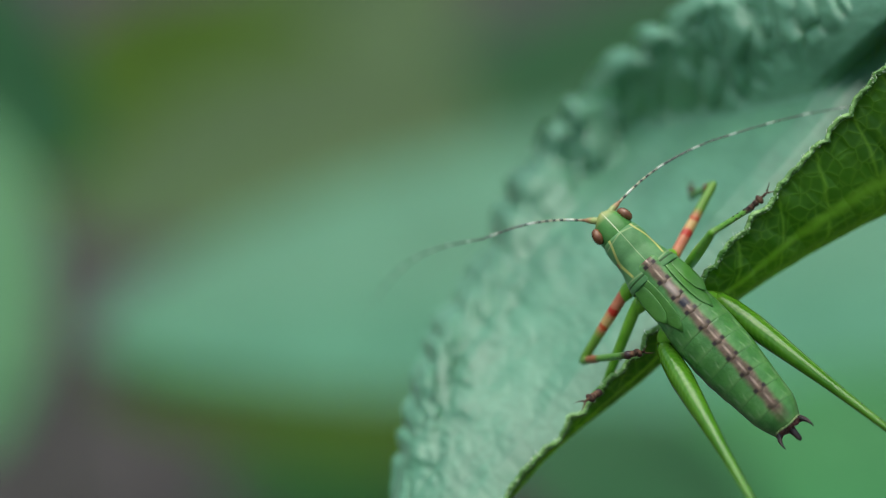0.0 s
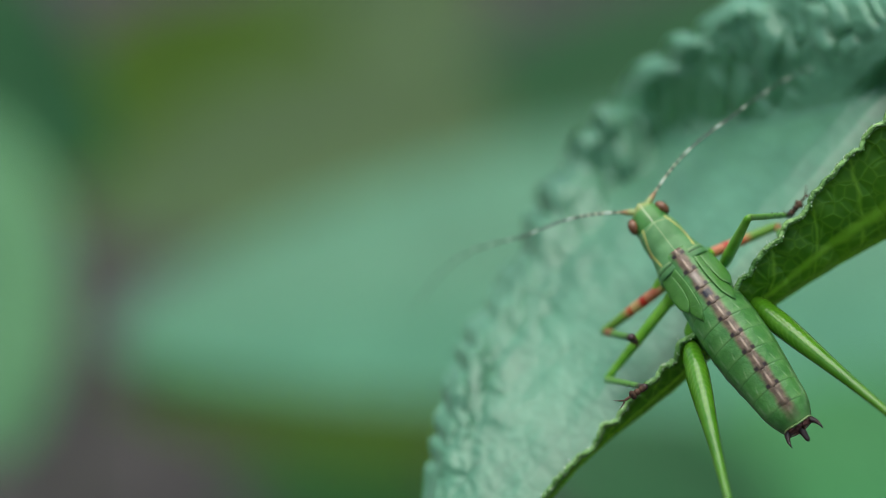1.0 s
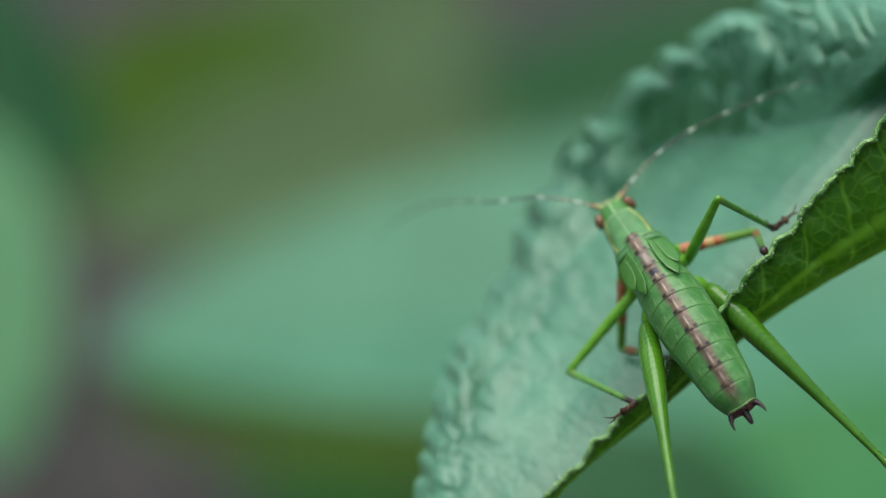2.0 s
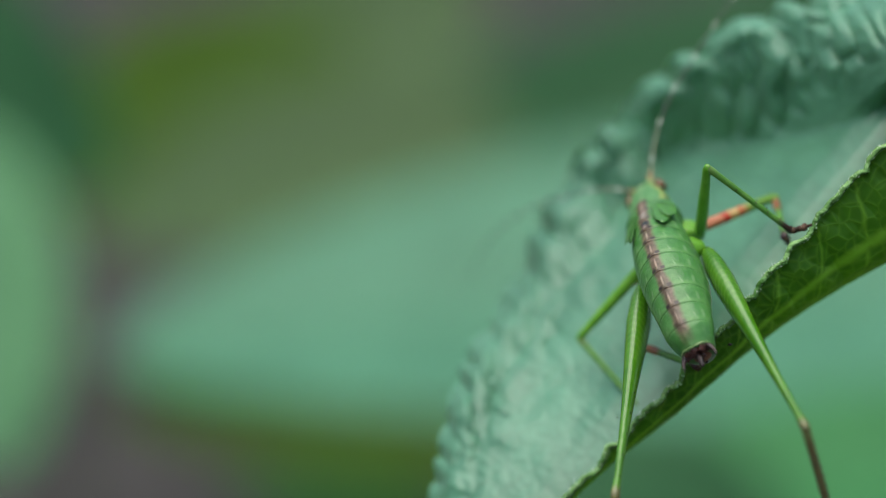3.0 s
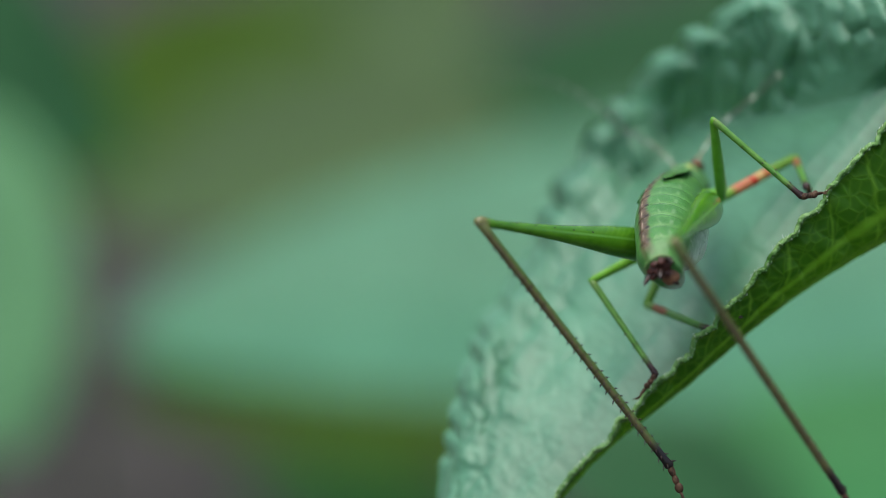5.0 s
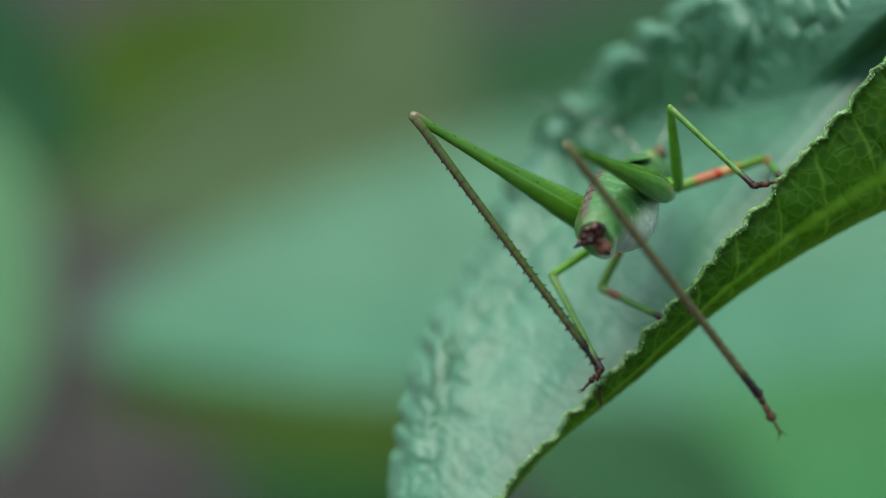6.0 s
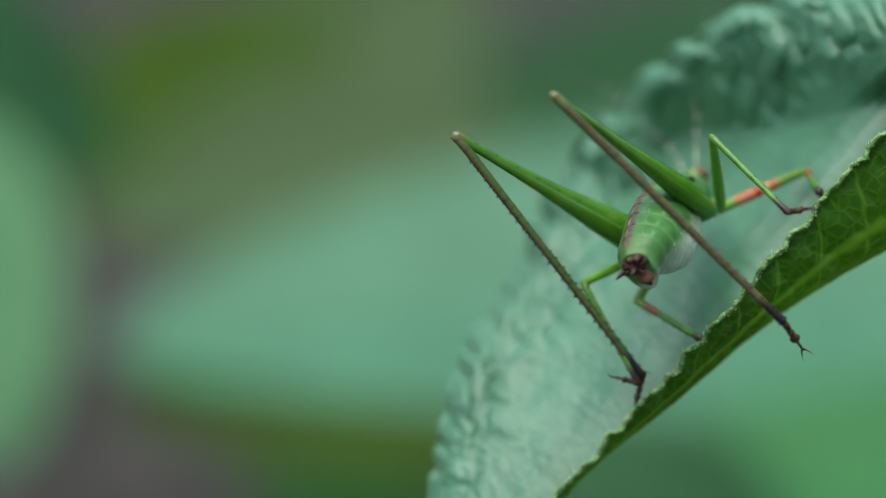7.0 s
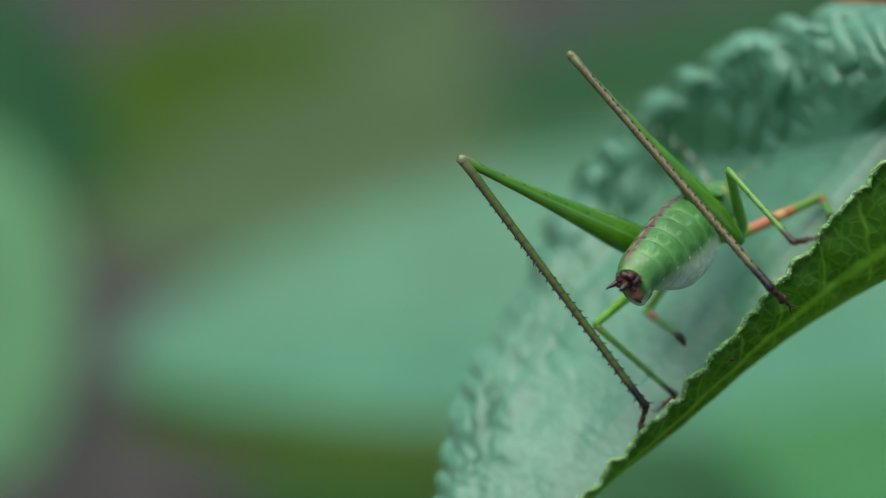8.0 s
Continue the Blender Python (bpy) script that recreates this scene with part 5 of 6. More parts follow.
    walk(limbs["mid_l"][0], [
        (0, mm(-1.54, -0.07, -1.30, -42.1, 0.8, 113.8)), (0.25, mm(-1.39, -0.11, -1.27, -37.5, -11.1, 113.6)),
        (0.5, mm(-1.31, -0.14, -1.29, -34.9, -20.3, 113.7)), (0.75, mm(-1.34, -0.15, -1.35, -33.5, -25.0, 115.8)),
        (1, mm(-1.38, -0.17, -1.40, -33.4, -31.8, 118.0)), (1.25, mm(-1.36, -0.19, -1.41, -35.9, -41.5, 121.9)),
        (1.5, mm(-1.33, -0.21, -1.41, -42.9, -51.2, 129.9)), (1.75, mm(-1.35, -0.23, -1.42, -57.3, -59.3, 145.8)),
        (2, mm(-1.37, -0.23, -1.45, -79.1, -66.4, 170.4)), (2.25, mm(-1.34, -0.21, -1.50, -108.9, -70.4, -155.6)),
        (2.5, mm(-1.33, -0.21, -1.50, -135.8, -64.0, -126.9)), (2.75, mm(-1.36, -0.24, -1.50, -150.2, -49.0, -111.3)),
        (3, mm(-1.46, -0.29, -1.54, -158.6, -29.9, -104.9)), (3.25, mm(-1.52, -0.33, -1.63, -169.8, -16.5, -103.1)),
        (3.5, mm(-1.91, -0.22, -1.71, 170.4, -12.4, -42.0)), (3.75, mm(-1.88, -0.19, -1.72, 169.1, -18.4, -39.7)),
        (4, mm(-1.66, 0.00, -1.77, 169.1, -19.7, -44.6)), (4.25, mm(-1.57, 0.07, -1.79, 169.3, -18.3, -46.2)),
        (4.5, mm(-1.62, 0.05, -1.78, 169.1, -15.5, -44.2)), (4.75, mm(-1.84, -0.11, -1.74, 167.5, -9.7, -35.1)),
        (5, mm(-1.73, 0.01, -1.78, 165.8, -13.3, -36.2)), (5.25, mm(-1.58, 0.15, -1.83, 166.0, -16.6, -37.8)),
        (5.5, mm(-1.44, 0.28, -1.85, 167.9, -18.6, -39.4)), (5.75, mm(-1.38, 0.37, -1.83, 170.9, -18.8, -39.2)),
        (6, mm(-1.29, 0.33, -1.76, 175.7, -23.3, -46.7)), (6.25, mm(-1.09, 0.32, -1.70, -179.8, -35.5, -55.9)),
        (6.5, mm(-0.95, 0.54, -1.71, 179.7, -40.5, -51.0)), (6.75, mm(-1.61, 0.13, -1.75, 174.1, -22.3, -38.2)),
        (7, mm(-1.90, -0.20, -1.71, 171.9, 0.2, -37.7)), (7.25, mm(-2.20, -0.66, -1.70, -179.9, 19.4, -31.5)),
        (7.5, mm(-2.45, -0.92, -1.84, -169.2, 26.9, -32.7)), (7.75, mm(-2.48, -0.91, -1.88, -167.2, 22.1, -34.4)),
        (8, mm(-2.54, -0.98, -1.94, -165.3, 15.8, -35.3)),
    ])
    walk(limbs["mid_l"][1], [
        (0, mm(-5.73, -1.98, -5.46, 81.2, -3.4, 109.2)), (0.25, mm(-6.19, -1.41, -4.98, 86.7, -14.5, 108.8)),
        (0.5, mm(-6.45, -1.06, -4.62, 89.8, -22.9, 109.3)), (0.75, mm(-6.63, -1.09, -4.45, 88.9, -27.2, 111.9)),
        (1, mm(-6.80, -1.01, -4.30, 86.6, -33.2, 115.4)), (1.25, mm(-6.90, -0.81, -4.13, 82.2, -41.4, 122.2)),
        (1.5, mm(-6.93, -0.60, -4.05, 72.9, -49.5, 132.6)), (1.75, mm(-6.94, -0.48, -4.08, 56.8, -56.8, 148.8)),
        (2, mm(-7.06, -0.47, -3.89, 33.3, -63.9, 171.4)), (2.25, mm(-7.21, -0.66, -3.46, -0.4, -69.4, -157.3)),
        (2.5, mm(-7.21, -0.65, -3.40, -33.2, -64.2, -127.8)), (2.75, mm(-7.21, -0.45, -3.52, -55.3, -50.1, -111.8)),
        (3, mm(-7.33, 0.10, -3.51, -69.4, -35.3, -103.8)), (3.25, mm(-7.54, 0.75, -2.68, -75.9, -26.9, -98.3)),
        (3.5, mm(-6.17, -4.62, -0.70, -88.6, -3.2, -60.5)), (3.75, mm(-6.05, -4.64, -0.60, -91.2, -8.8, -59.1)),
        (4, mm(-6.21, -4.06, -0.67, -92.9, -13.7, -60.3)), (4.25, mm(-6.21, -3.89, -0.69, -94.6, -13.3, -59.8)),
        (4.5, mm(-6.09, -4.10, -0.66, -96.4, -10.4, -57.0)), (4.75, mm(-5.50, -4.94, -0.42, -100.4, -6.5, -46.8)),
        (5, mm(-5.56, -4.64, -0.31, -102.5, -8.2, -45.3)), (5.25, mm(-5.60, -4.35, -0.40, -104.7, -11.3, -44.3)),
        (5.5, mm(-5.61, -4.14, -0.62, -106.0, -13.3, -44.3)), (5.75, mm(-5.50, -4.17, -0.90, -106.9, -12.6, -45.6)),
        (6, mm(-5.92, -3.78, -1.34, -105.0, -20.6, -53.9)), (6.25, mm(-6.22, -3.16, -1.71, -92.9, -33.5, -77.4)),
        (6.5, mm(-5.78, -3.34, -1.68, -87.6, -33.4, -90.6)), (6.75, mm(-5.62, -4.56, -1.16, -94.3, -20.4, -80.0)),
        (7, mm(-5.65, -5.06, -0.83, -96.2, -4.3, -69.7)), (7.25, mm(-5.44, -5.95, -1.71, -86.3, 12.6, -70.2)),
        (7.5, mm(-6.19, -5.75, -2.88, -68.8, 17.3, -71.1)), (7.75, mm(-6.32, -5.60, -3.15, -66.2, 13.7, -71.1)),
        (8, mm(-6.36, -5.63, -3.45, -63.8, 11.8, -69.4)),
    ])
    walk(limbs["mid_l"][2], [
        (0, mm(-6.51, -2.64, 0.76, 43.4, 8.1, 97.2)), (0.25, mm(-6.02, -3.02, 1.11, 11.6, -11.0, 86.6)),
        (0.5, mm(-5.67, -3.38, 1.19, -5.7, -25.1, 94.1)), (0.75, mm(-5.66, -3.80, 1.15, -6.8, -30.3, 94.3)),
        (1, mm(-5.66, -4.27, 0.97, -2.7, -36.9, 90.4)), (1.25, mm(-5.42, -4.75, 0.55, -1.4, -46.7, 90.2)),
        (1.5, mm(-5.18, -5.22, -0.14, 1.2, -57.4, 89.6)), (1.75, mm(-4.96, -5.71, -1.19, 3.7, -70.8, 86.8)),
        (2, mm(-4.79, -6.14, -2.37, 22.4, -84.5, 69.5)), (2.25, mm(-4.81, -6.48, -3.48, 161.3, -81.9, -68.8)),
        (2.5, mm(-4.95, -6.34, -4.90, 162.2, -63.8, -88.3)), (2.75, mm(-5.36, -5.47, -6.84, 149.9, -43.3, -91.2)),
        (3, mm(-5.99, -3.74, -8.32, 145.4, -22.4, -86.4)), (3.25, mm(-6.42, -2.21, -8.13, 168.9, -14.8, -76.1)),
        (3.5, mm(-5.86, -4.85, -6.98, 179.5, -15.3, -74.3)), (3.75, mm(-5.67, -5.53, -6.83, -170.1, -19.2, -72.0)),
        (4, mm(-5.76, -5.51, -6.78, -171.5, -20.3, -74.5)), (4.25, mm(-5.92, -5.39, -6.81, -172.0, -18.7, -74.4)),
        (4.5, mm(-6.06, -5.43, -6.81, -172.2, -15.9, -73.6)), (4.75, mm(-5.84, -6.23, -6.58, -171.6, -9.1, -71.2)),
        (5, mm(-5.92, -6.22, -6.39, -169.4, -11.7, -69.7)), (5.25, mm(-5.87, -6.32, -6.38, -169.0, -14.4, -68.6)),
        (5.5, mm(-5.82, -6.35, -6.51, -169.8, -16.5, -68.4)), (5.75, mm(-5.88, -6.39, -6.78, -170.8, -17.1, -69.1)),
        (6, mm(-5.97, -6.46, -7.03, -171.6, -22.2, -70.6)), (6.25, mm(-5.77, -6.62, -6.96, -167.8, -34.7, -71.4)),
        (6.5, mm(-5.55, -6.80, -6.94, -176.2, -36.7, -69.0)), (6.75, mm(-5.71, -6.80, -7.05, 153.1, -14.3, -65.0)),
        (7, mm(-6.12, -5.74, -7.08, 130.6, -3.7, -69.3)), (7.25, mm(-5.52, -4.52, -7.85, 138.9, 21.3, -63.2)),
        (7.5, mm(-4.60, -3.36, -8.49, -175.4, 31.0, -30.3)), (7.75, mm(-4.36, -3.49, -8.75, -169.6, 23.6, -33.2)),
        (8, mm(-4.16, -3.57, -8.98, -169.3, 18.2, -41.1)),
    ])
    walk(limbs["mid_r"][0], [
        (0, mm(1.99, -0.27, -1.48, 99.8, -4.2, 95.9)), (0.25, mm(2.00, -0.28, -1.37, 99.4, -5.8, 96.4)),
        (0.5, mm(2.02, -0.30, -1.30, 99.1, -7.1, 97.1)), (0.75, mm(2.02, -0.29, -1.37, 101.7, -7.1, 97.7)),
        (1, mm(2.00, -0.28, -1.51, 105.8, -8.3, 98.2)), (1.25, mm(1.99, -0.27, -1.59, 108.6, -10.8, 98.5)),
        (1.5, mm(1.96, -0.26, -1.66, 111.2, -13.3, 98.3)), (1.75, mm(1.93, -0.25, -1.72, 116.2, -15.6, 92.6)),
        (2, mm(1.92, -0.24, -1.75, 121.1, -17.0, 84.1)), (2.25, mm(1.93, -0.25, -1.72, 119.9, -18.8, 77.8)),
        (2.5, mm(1.91, -0.23, -1.76, 123.1, -19.3, 71.8)), (2.75, mm(1.89, -0.20, -1.79, 126.7, -18.9, 66.6)),
        (3, mm(1.88, -0.18, -1.80, 130.8, -17.7, 61.3)), (3.25, mm(1.89, -0.19, -1.78, 134.9, -15.1, 55.4)),
        (3.5, mm(1.93, -0.24, -1.72, 138.3, -11.4, 50.1)), (3.75, mm(1.94, -0.25, -1.70, 139.0, -7.9, 48.0)),
        (4, mm(1.94, -0.25, -1.70, 139.7, -6.7, 47.1)), (4.25, mm(1.94, -0.25, -1.71, 141.3, -7.5, 46.4)),
        (4.5, mm(1.94, -0.25, -1.71, 143.1, -8.2, 45.8)), (4.75, mm(1.94, -0.25, -1.70, 144.9, -6.5, 46.3)),
        (5, mm(1.94, -0.25, -1.71, 145.2, -4.9, 46.3)), (5.25, mm(1.94, -0.25, -1.71, 144.9, -3.5, 46.7)),
        (5.5, mm(1.94, -0.25, -1.71, 144.3, -2.4, 46.9)), (5.75, mm(1.93, -0.25, -1.71, 143.9, -1.5, 46.4)),
        (6, mm(1.95, -0.26, -1.70, 143.7, -1.1, 44.5)), (6.25, mm(1.97, -0.28, -1.68, 143.0, -1.1, 42.1)),
        (6.5, mm(1.98, -0.31, -1.65, 143.2, -1.0, 39.6)), (6.75, mm(1.99, -0.32, -1.65, 145.4, -0.2, 37.2)),
        (7, mm(2.00, -0.33, -1.64, 147.4, -0.1, 34.6)), (7.25, mm(2.03, -0.39, -1.60, 147.2, -2.6, 32.3)),
        (7.5, mm(2.05, -0.47, -1.54, 146.1, -5.7, 30.4)), (7.75, mm(2.07, -0.54, -1.49, 145.4, -8.3, 29.1)),
        (8, mm(2.07, -0.60, -1.45, 144.7, -10.8, 28.0)),
    ])
    walk(limbs["mid_r"][1], [
        (0, mm(3.08, -0.61, 4.62, -121.7, -0.5, 96.5)), (0.25, mm(3.08, -0.79, 4.71, -123.4, -0.7, 97.2)),
        (0.5, mm(3.09, -0.92, 4.78, -124.2, -1.1, 97.9)), (0.75, mm(3.37, -0.87, 4.65, -121.0, -0.6, 98.9)),
        (1, mm(3.80, -0.89, 4.39, -116.4, -2.1, 99.9)), (1.25, mm(4.10, -1.07, 4.19, -114.0, -5.5, 100.3)),
        (1.5, mm(4.38, -1.25, 3.96, -112.2, -8.5, 100.1)), (1.75, mm(4.74, -1.62, 3.63, -108.7, -10.1, 95.5)),
        (2, mm(4.94, -2.11, 3.33, -106.9, -10.2, 88.3)), (2.25, mm(4.60, -2.59, 3.37, -107.3, -10.8, 82.5)),
        (2.5, mm(4.60, -2.91, 3.15, -106.2, -10.8, 77.5)), (2.75, mm(4.65, -3.15, 2.91, -104.8, -10.4, 73.3)),
        (3, mm(4.75, -3.38, 2.67, -103.0, -10.0, 68.8)), (3.25, mm(4.84, -3.62, 2.46, -101.6, -9.3, 63.2)),
        (3.5, mm(4.96, -3.83, 2.32, -101.2, -8.0, 56.8)), (3.75, mm(5.05, -3.80, 2.32, -101.9, -5.5, 52.1)),
        (4, mm(5.09, -3.82, 2.28, -101.4, -5.0, 49.8)), (4.25, mm(5.10, -3.95, 2.14, -98.3, -6.4, 49.4)),
        (4.5, mm(5.13, -4.09, 1.98, -95.1, -7.6, 49.6)), (4.75, mm(5.33, -4.05, 1.84, -95.9, -5.3, 50.3)),
        (5, mm(5.42, -3.99, 1.82, -96.9, -3.6, 49.9)), (5.25, mm(5.48, -3.89, 1.86, -98.7, -2.4, 49.4)),
        (5.5, mm(5.51, -3.80, 1.91, -100.9, -1.7, 48.7)), (5.75, mm(5.49, -3.77, 1.94, -103.6, -1.3, 47.1)),
        (6, mm(5.39, -3.87, 1.97, -107.1, -1.1, 44.4)), (6.25, mm(5.23, -4.01, 2.05, -112.2, -1.1, 41.7)),
        (6.5, mm(5.10, -4.17, 2.06, -116.2, -0.7, 39.7)), (6.75, mm(5.07, -4.40, 1.87, -117.6, 1.0, 38.6)),
        (7, mm(4.96, -4.63, 1.70, -119.3, 2.0, 37.4)), (7.25, mm(4.68, -4.88, 1.75, -122.8, 0.0, 35.7)),
        (7.5, mm(4.37, -5.08, 1.90, -127.3, -2.5, 34.2)), (7.75, mm(4.11, -5.24, 1.99, -131.6, -4.2, 34.0)),
        (8, mm(3.86, -5.38, 2.07, -135.8, -5.7, 34.2)),
    ])
    walk(limbs["mid_r"][2], [
        (0, mm(6.37, -0.19, -0.74, 167.9, -1.6, 91.7)), (0.25, mm(6.51, -0.29, -0.55, 165.4, -0.8, 97.3)),
        (0.5, mm(6.58, -0.34, -0.43, 166.3, -0.2, 102.0)), (0.75, mm(6.56, -0.31, -0.75, 167.1, 0.1, 102.9)),
        (1, mm(6.52, -0.20, -1.25, 166.7, -1.5, 102.7)), (1.25, mm(6.52, -0.07, -1.54, 167.5, -5.0, 102.1)),
        (1.5, mm(6.57, 0.02, -1.81, 168.7, -8.4, 101.2)), (1.75, mm(6.65, -0.39, -2.24, 171.8, -9.8, 97.0)),
        (2, mm(6.81, -1.10, -2.60, 173.2, -9.5, 93.3)), (2.25, mm(6.60, -1.72, -2.54, 172.7, -9.5, 94.7)),
        (2.5, mm(6.56, -2.19, -2.80, 171.7, -9.1, 89.4)), (2.75, mm(6.51, -2.57, -3.08, 177.5, -9.8, 78.5)),
        (3, mm(6.46, -2.90, -3.37, -174.0, -9.1, 67.6)), (3.25, mm(6.43, -3.30, -3.63, -166.7, -7.4, 61.4)),
        (3.5, mm(6.46, -3.78, -3.80, -160.6, -7.5, 61.1)), (3.75, mm(6.44, -4.13, -3.81, -156.5, -9.3, 62.8)),
        (4, mm(6.39, -4.21, -3.88, -154.4, -11.4, 63.6)), (4.25, mm(6.24, -4.01, -4.05, -150.5, -13.7, 63.6)),
        (4.5, mm(6.09, -3.83, -4.24, -148.7, -15.0, 64.3)), (4.75, mm(6.19, -4.02, -4.40, -154.5, -9.9, 62.6)),
        (5, mm(6.25, -4.17, -4.42, -157.2, -8.0, 62.6)), (5.25, mm(6.37, -4.30, -4.37, -158.0, -7.6, 63.9)),
        (5.5, mm(6.52, -4.45, -4.28, -157.6, -8.6, 65.7)), (5.75, mm(6.67, -4.68, -4.18, -157.1, -9.8, 66.7)),
        (6, mm(6.78, -5.12, -4.05, -157.9, -10.8, 66.6)), (6.25, mm(6.89, -5.71, -3.78, -159.5, -11.5, 66.8)),
        (6.5, mm(6.93, -6.26, -3.60, -160.3, -11.6, 67.0)), (6.75, mm(6.81, -6.73, -3.71, -160.0, -10.4, 66.9)),
        (7, mm(6.68, -7.20, -3.79, -160.5, -9.3, 66.5)), (7.25, mm(6.67, -7.66, -3.54, -163.3, -10.3, 65.9)),
        (7.5, mm(6.69, -8.12, -3.10, -167.2, -11.6, 66.3)), (7.75, mm(6.74, -8.52, -2.71, -171.0, -11.7, 68.3)),
        (8, mm(6.76, -8.87, -2.30, -174.4, -11.5, 70.4)),
    ])
    walk(limbs["hind_l"][0], [
        (0, mm(-2.02, -2.74, -1.47, 149.6, -1.8, -14.0)), (0.25, mm(-2.01, -2.68, -1.52, 151.4, -0.0, -19.2)),
        (0.5, mm(-2.09, -2.84, -1.42, 152.1, 2.5, -23.3)), (0.75, mm(-2.11, -2.90, -1.39, 152.4, 5.0, -24.3)),
        (1, mm(-2.11, -2.92, -1.40, 153.7, 8.2, -24.8)), (1.25, mm(-2.09, -2.89, -1.44, 156.6, 12.2, -24.8)),
        (1.5, mm(-2.06, -2.82, -1.50, 161.4, 15.7, -23.9)), (1.75, mm(-2.04, -2.76, -1.55, 166.5, 18.6, -22.8)),
        (2, mm(-2.02, -2.72, -1.58, 173.3, 21.9, -19.9)), (2.25, mm(-2.01, -2.71, -1.61, -177.7, 24.8, -14.3)),
        (2.5, mm(-2.01, -2.70, -1.63, -170.9, 26.8, -13.0)), (2.75, mm(-2.01, -2.67, -1.64, -165.6, 26.6, -13.9)),
        (3, mm(-2.01, -2.64, -1.64, -161.9, 24.6, -16.5)), (3.25, mm(-1.99, -2.58, -1.62, -160.0, 22.2, -19.7)),
        (3.5, mm(-1.92, -2.46, -1.58, -165.9, 11.7, -25.7)), (3.75, mm(-1.87, -2.34, -1.58, -173.8, 6.4, -25.8)),
        (4, mm(-1.85, -2.28, -1.61, 178.7, 6.5, -24.0)), (4.25, mm(-1.83, -2.21, -1.65, 171.8, 10.5, -24.3)),
        (4.5, mm(-1.83, -2.18, -1.71, 164.1, 13.6, -25.0)), (4.75, mm(-1.89, -2.30, -1.71, 154.7, 12.3, -23.7)),
        (5, mm(-1.90, -2.33, -1.75, 143.9, 13.1, -25.5)), (5.25, mm(-1.91, -2.34, -1.80, 132.5, 13.9, -30.9)),
        (5.5, mm(-1.89, -2.32, -1.91, 122.6, 14.2, -39.5)), (5.75, mm(-1.87, -2.31, -2.02, 117.0, 13.5, -46.3)),
        (6, mm(-1.86, -2.31, -2.03, 117.1, 11.8, -47.3)), (6.25, mm(-1.88, -2.37, -1.90, 119.2, 10.5, -46.1)),
        (6.5, mm(-1.91, -2.43, -1.78, 119.9, 10.5, -44.8)), (6.75, mm(-1.85, -2.34, -1.98, 118.5, 10.6, -49.2)),
        (7, mm(-1.81, -2.27, -2.08, 119.9, 13.1, -51.5)), (7.25, mm(-1.78, -2.23, -2.10, 123.1, 12.9, -50.5)),
        (7.5, mm(-1.74, -2.22, -2.08, 127.1, 10.4, -49.5)), (7.75, mm(-1.74, -2.27, -1.99, 131.5, 5.6, -47.0)),
        (8, mm(-1.87, -2.42, -1.74, 136.4, 1.4, -41.6)),
    ])
    walk(limbs["hind_l"][1], [
        (0, mm(-5.10, -14.23, 5.51, -142.9, 5.7, -24.2)), (0.25, mm(-5.99, -14.12, 5.09, -140.6, 4.5, -25.3)),
        (0.5, mm(-6.65, -14.16, 5.03, -137.8, 4.0, -25.9)), (0.75, mm(-6.63, -14.28, 4.98, -136.4, 5.2, -25.8)),
        (1, mm(-6.50, -14.52, 4.66, -134.3, 6.8, -25.1)), (1.25, mm(-6.36, -14.87, 3.91, -131.3, 8.7, -24.0)),
        (1.5, mm(-6.27, -15.26, 2.74, -128.2, 11.3, -22.9)), (1.75, mm(-6.29, -15.53, 1.51, -124.2, 15.2, -22.6)),
        (2, mm(-6.13, -15.81, -0.09, -119.5, 19.0, -21.0)), (2.25, mm(-5.64, -16.01, -2.12, -115.4, 20.6, -17.2)),
        (2.5, mm(-6.02, -15.76, -3.57, -115.0, 20.0, -17.7)), (2.75, mm(-6.71, -15.28, -4.71, -115.3, 20.0, -19.7)),
        (3, mm(-7.46, -14.70, -5.54, -114.0, 20.6, -22.2)), (3.25, mm(-8.04, -14.19, -5.99, -108.5, 21.7, -24.4)),
        (3.5, mm(-8.33, -14.23, -4.87, -92.8, 12.7, -29.4)), (3.75, mm(-7.98, -14.62, -3.06, -85.2, 7.5, -29.4)),
        (4, mm(-7.43, -14.89, -1.31, -82.6, 7.5, -27.7)), (4.25, mm(-7.12, -14.80, 0.29, -80.8, 11.2, -28.0)),
        (4.5, mm(-6.63, -14.58, 1.96, -80.8, 14.1, -28.7)), (4.75, mm(-5.75, -14.23, 4.04, -82.7, 12.3, -26.6)),
        (5, mm(-5.05, -13.18, 6.17, -84.3, 12.6, -27.9)), (5.25, mm(-4.60, -11.59, 8.08, -85.6, 13.0, -33.0)),
        (5.5, mm(-4.41, -9.87, 9.36, -87.4, 13.1, -41.4)), (5.75, mm(-4.43, -8.70, 9.94, -88.8, 12.2, -48.5)),
        (6, mm(-4.77, -8.43, 9.99, -88.1, 10.2, -51.0)), (6.25, mm(-5.20, -8.63, 9.94, -86.4, 8.5, -52.6)),
        (6.5, mm(-5.21, -8.86, 9.98, -85.8, 8.3, -53.0)), (6.75, mm(-5.38, -8.33, 9.94, -85.8, 8.1, -54.3)),
        (7, mm(-5.50, -8.66, 9.58, -84.1, 10.6, -54.6)), (7.25, mm(-5.96, -9.02, 9.17, -82.1, 10.1, -53.8)),
        (7.5, mm(-6.77, -9.13, 8.75, -79.7, 7.3, -53.7)), (7.75, mm(-7.74, -9.24, 8.30, -77.0, 3.0, -53.4)),
        (8, mm(-8.32, -10.04, 7.78, -74.1, 0.7, -52.4)),
    ])
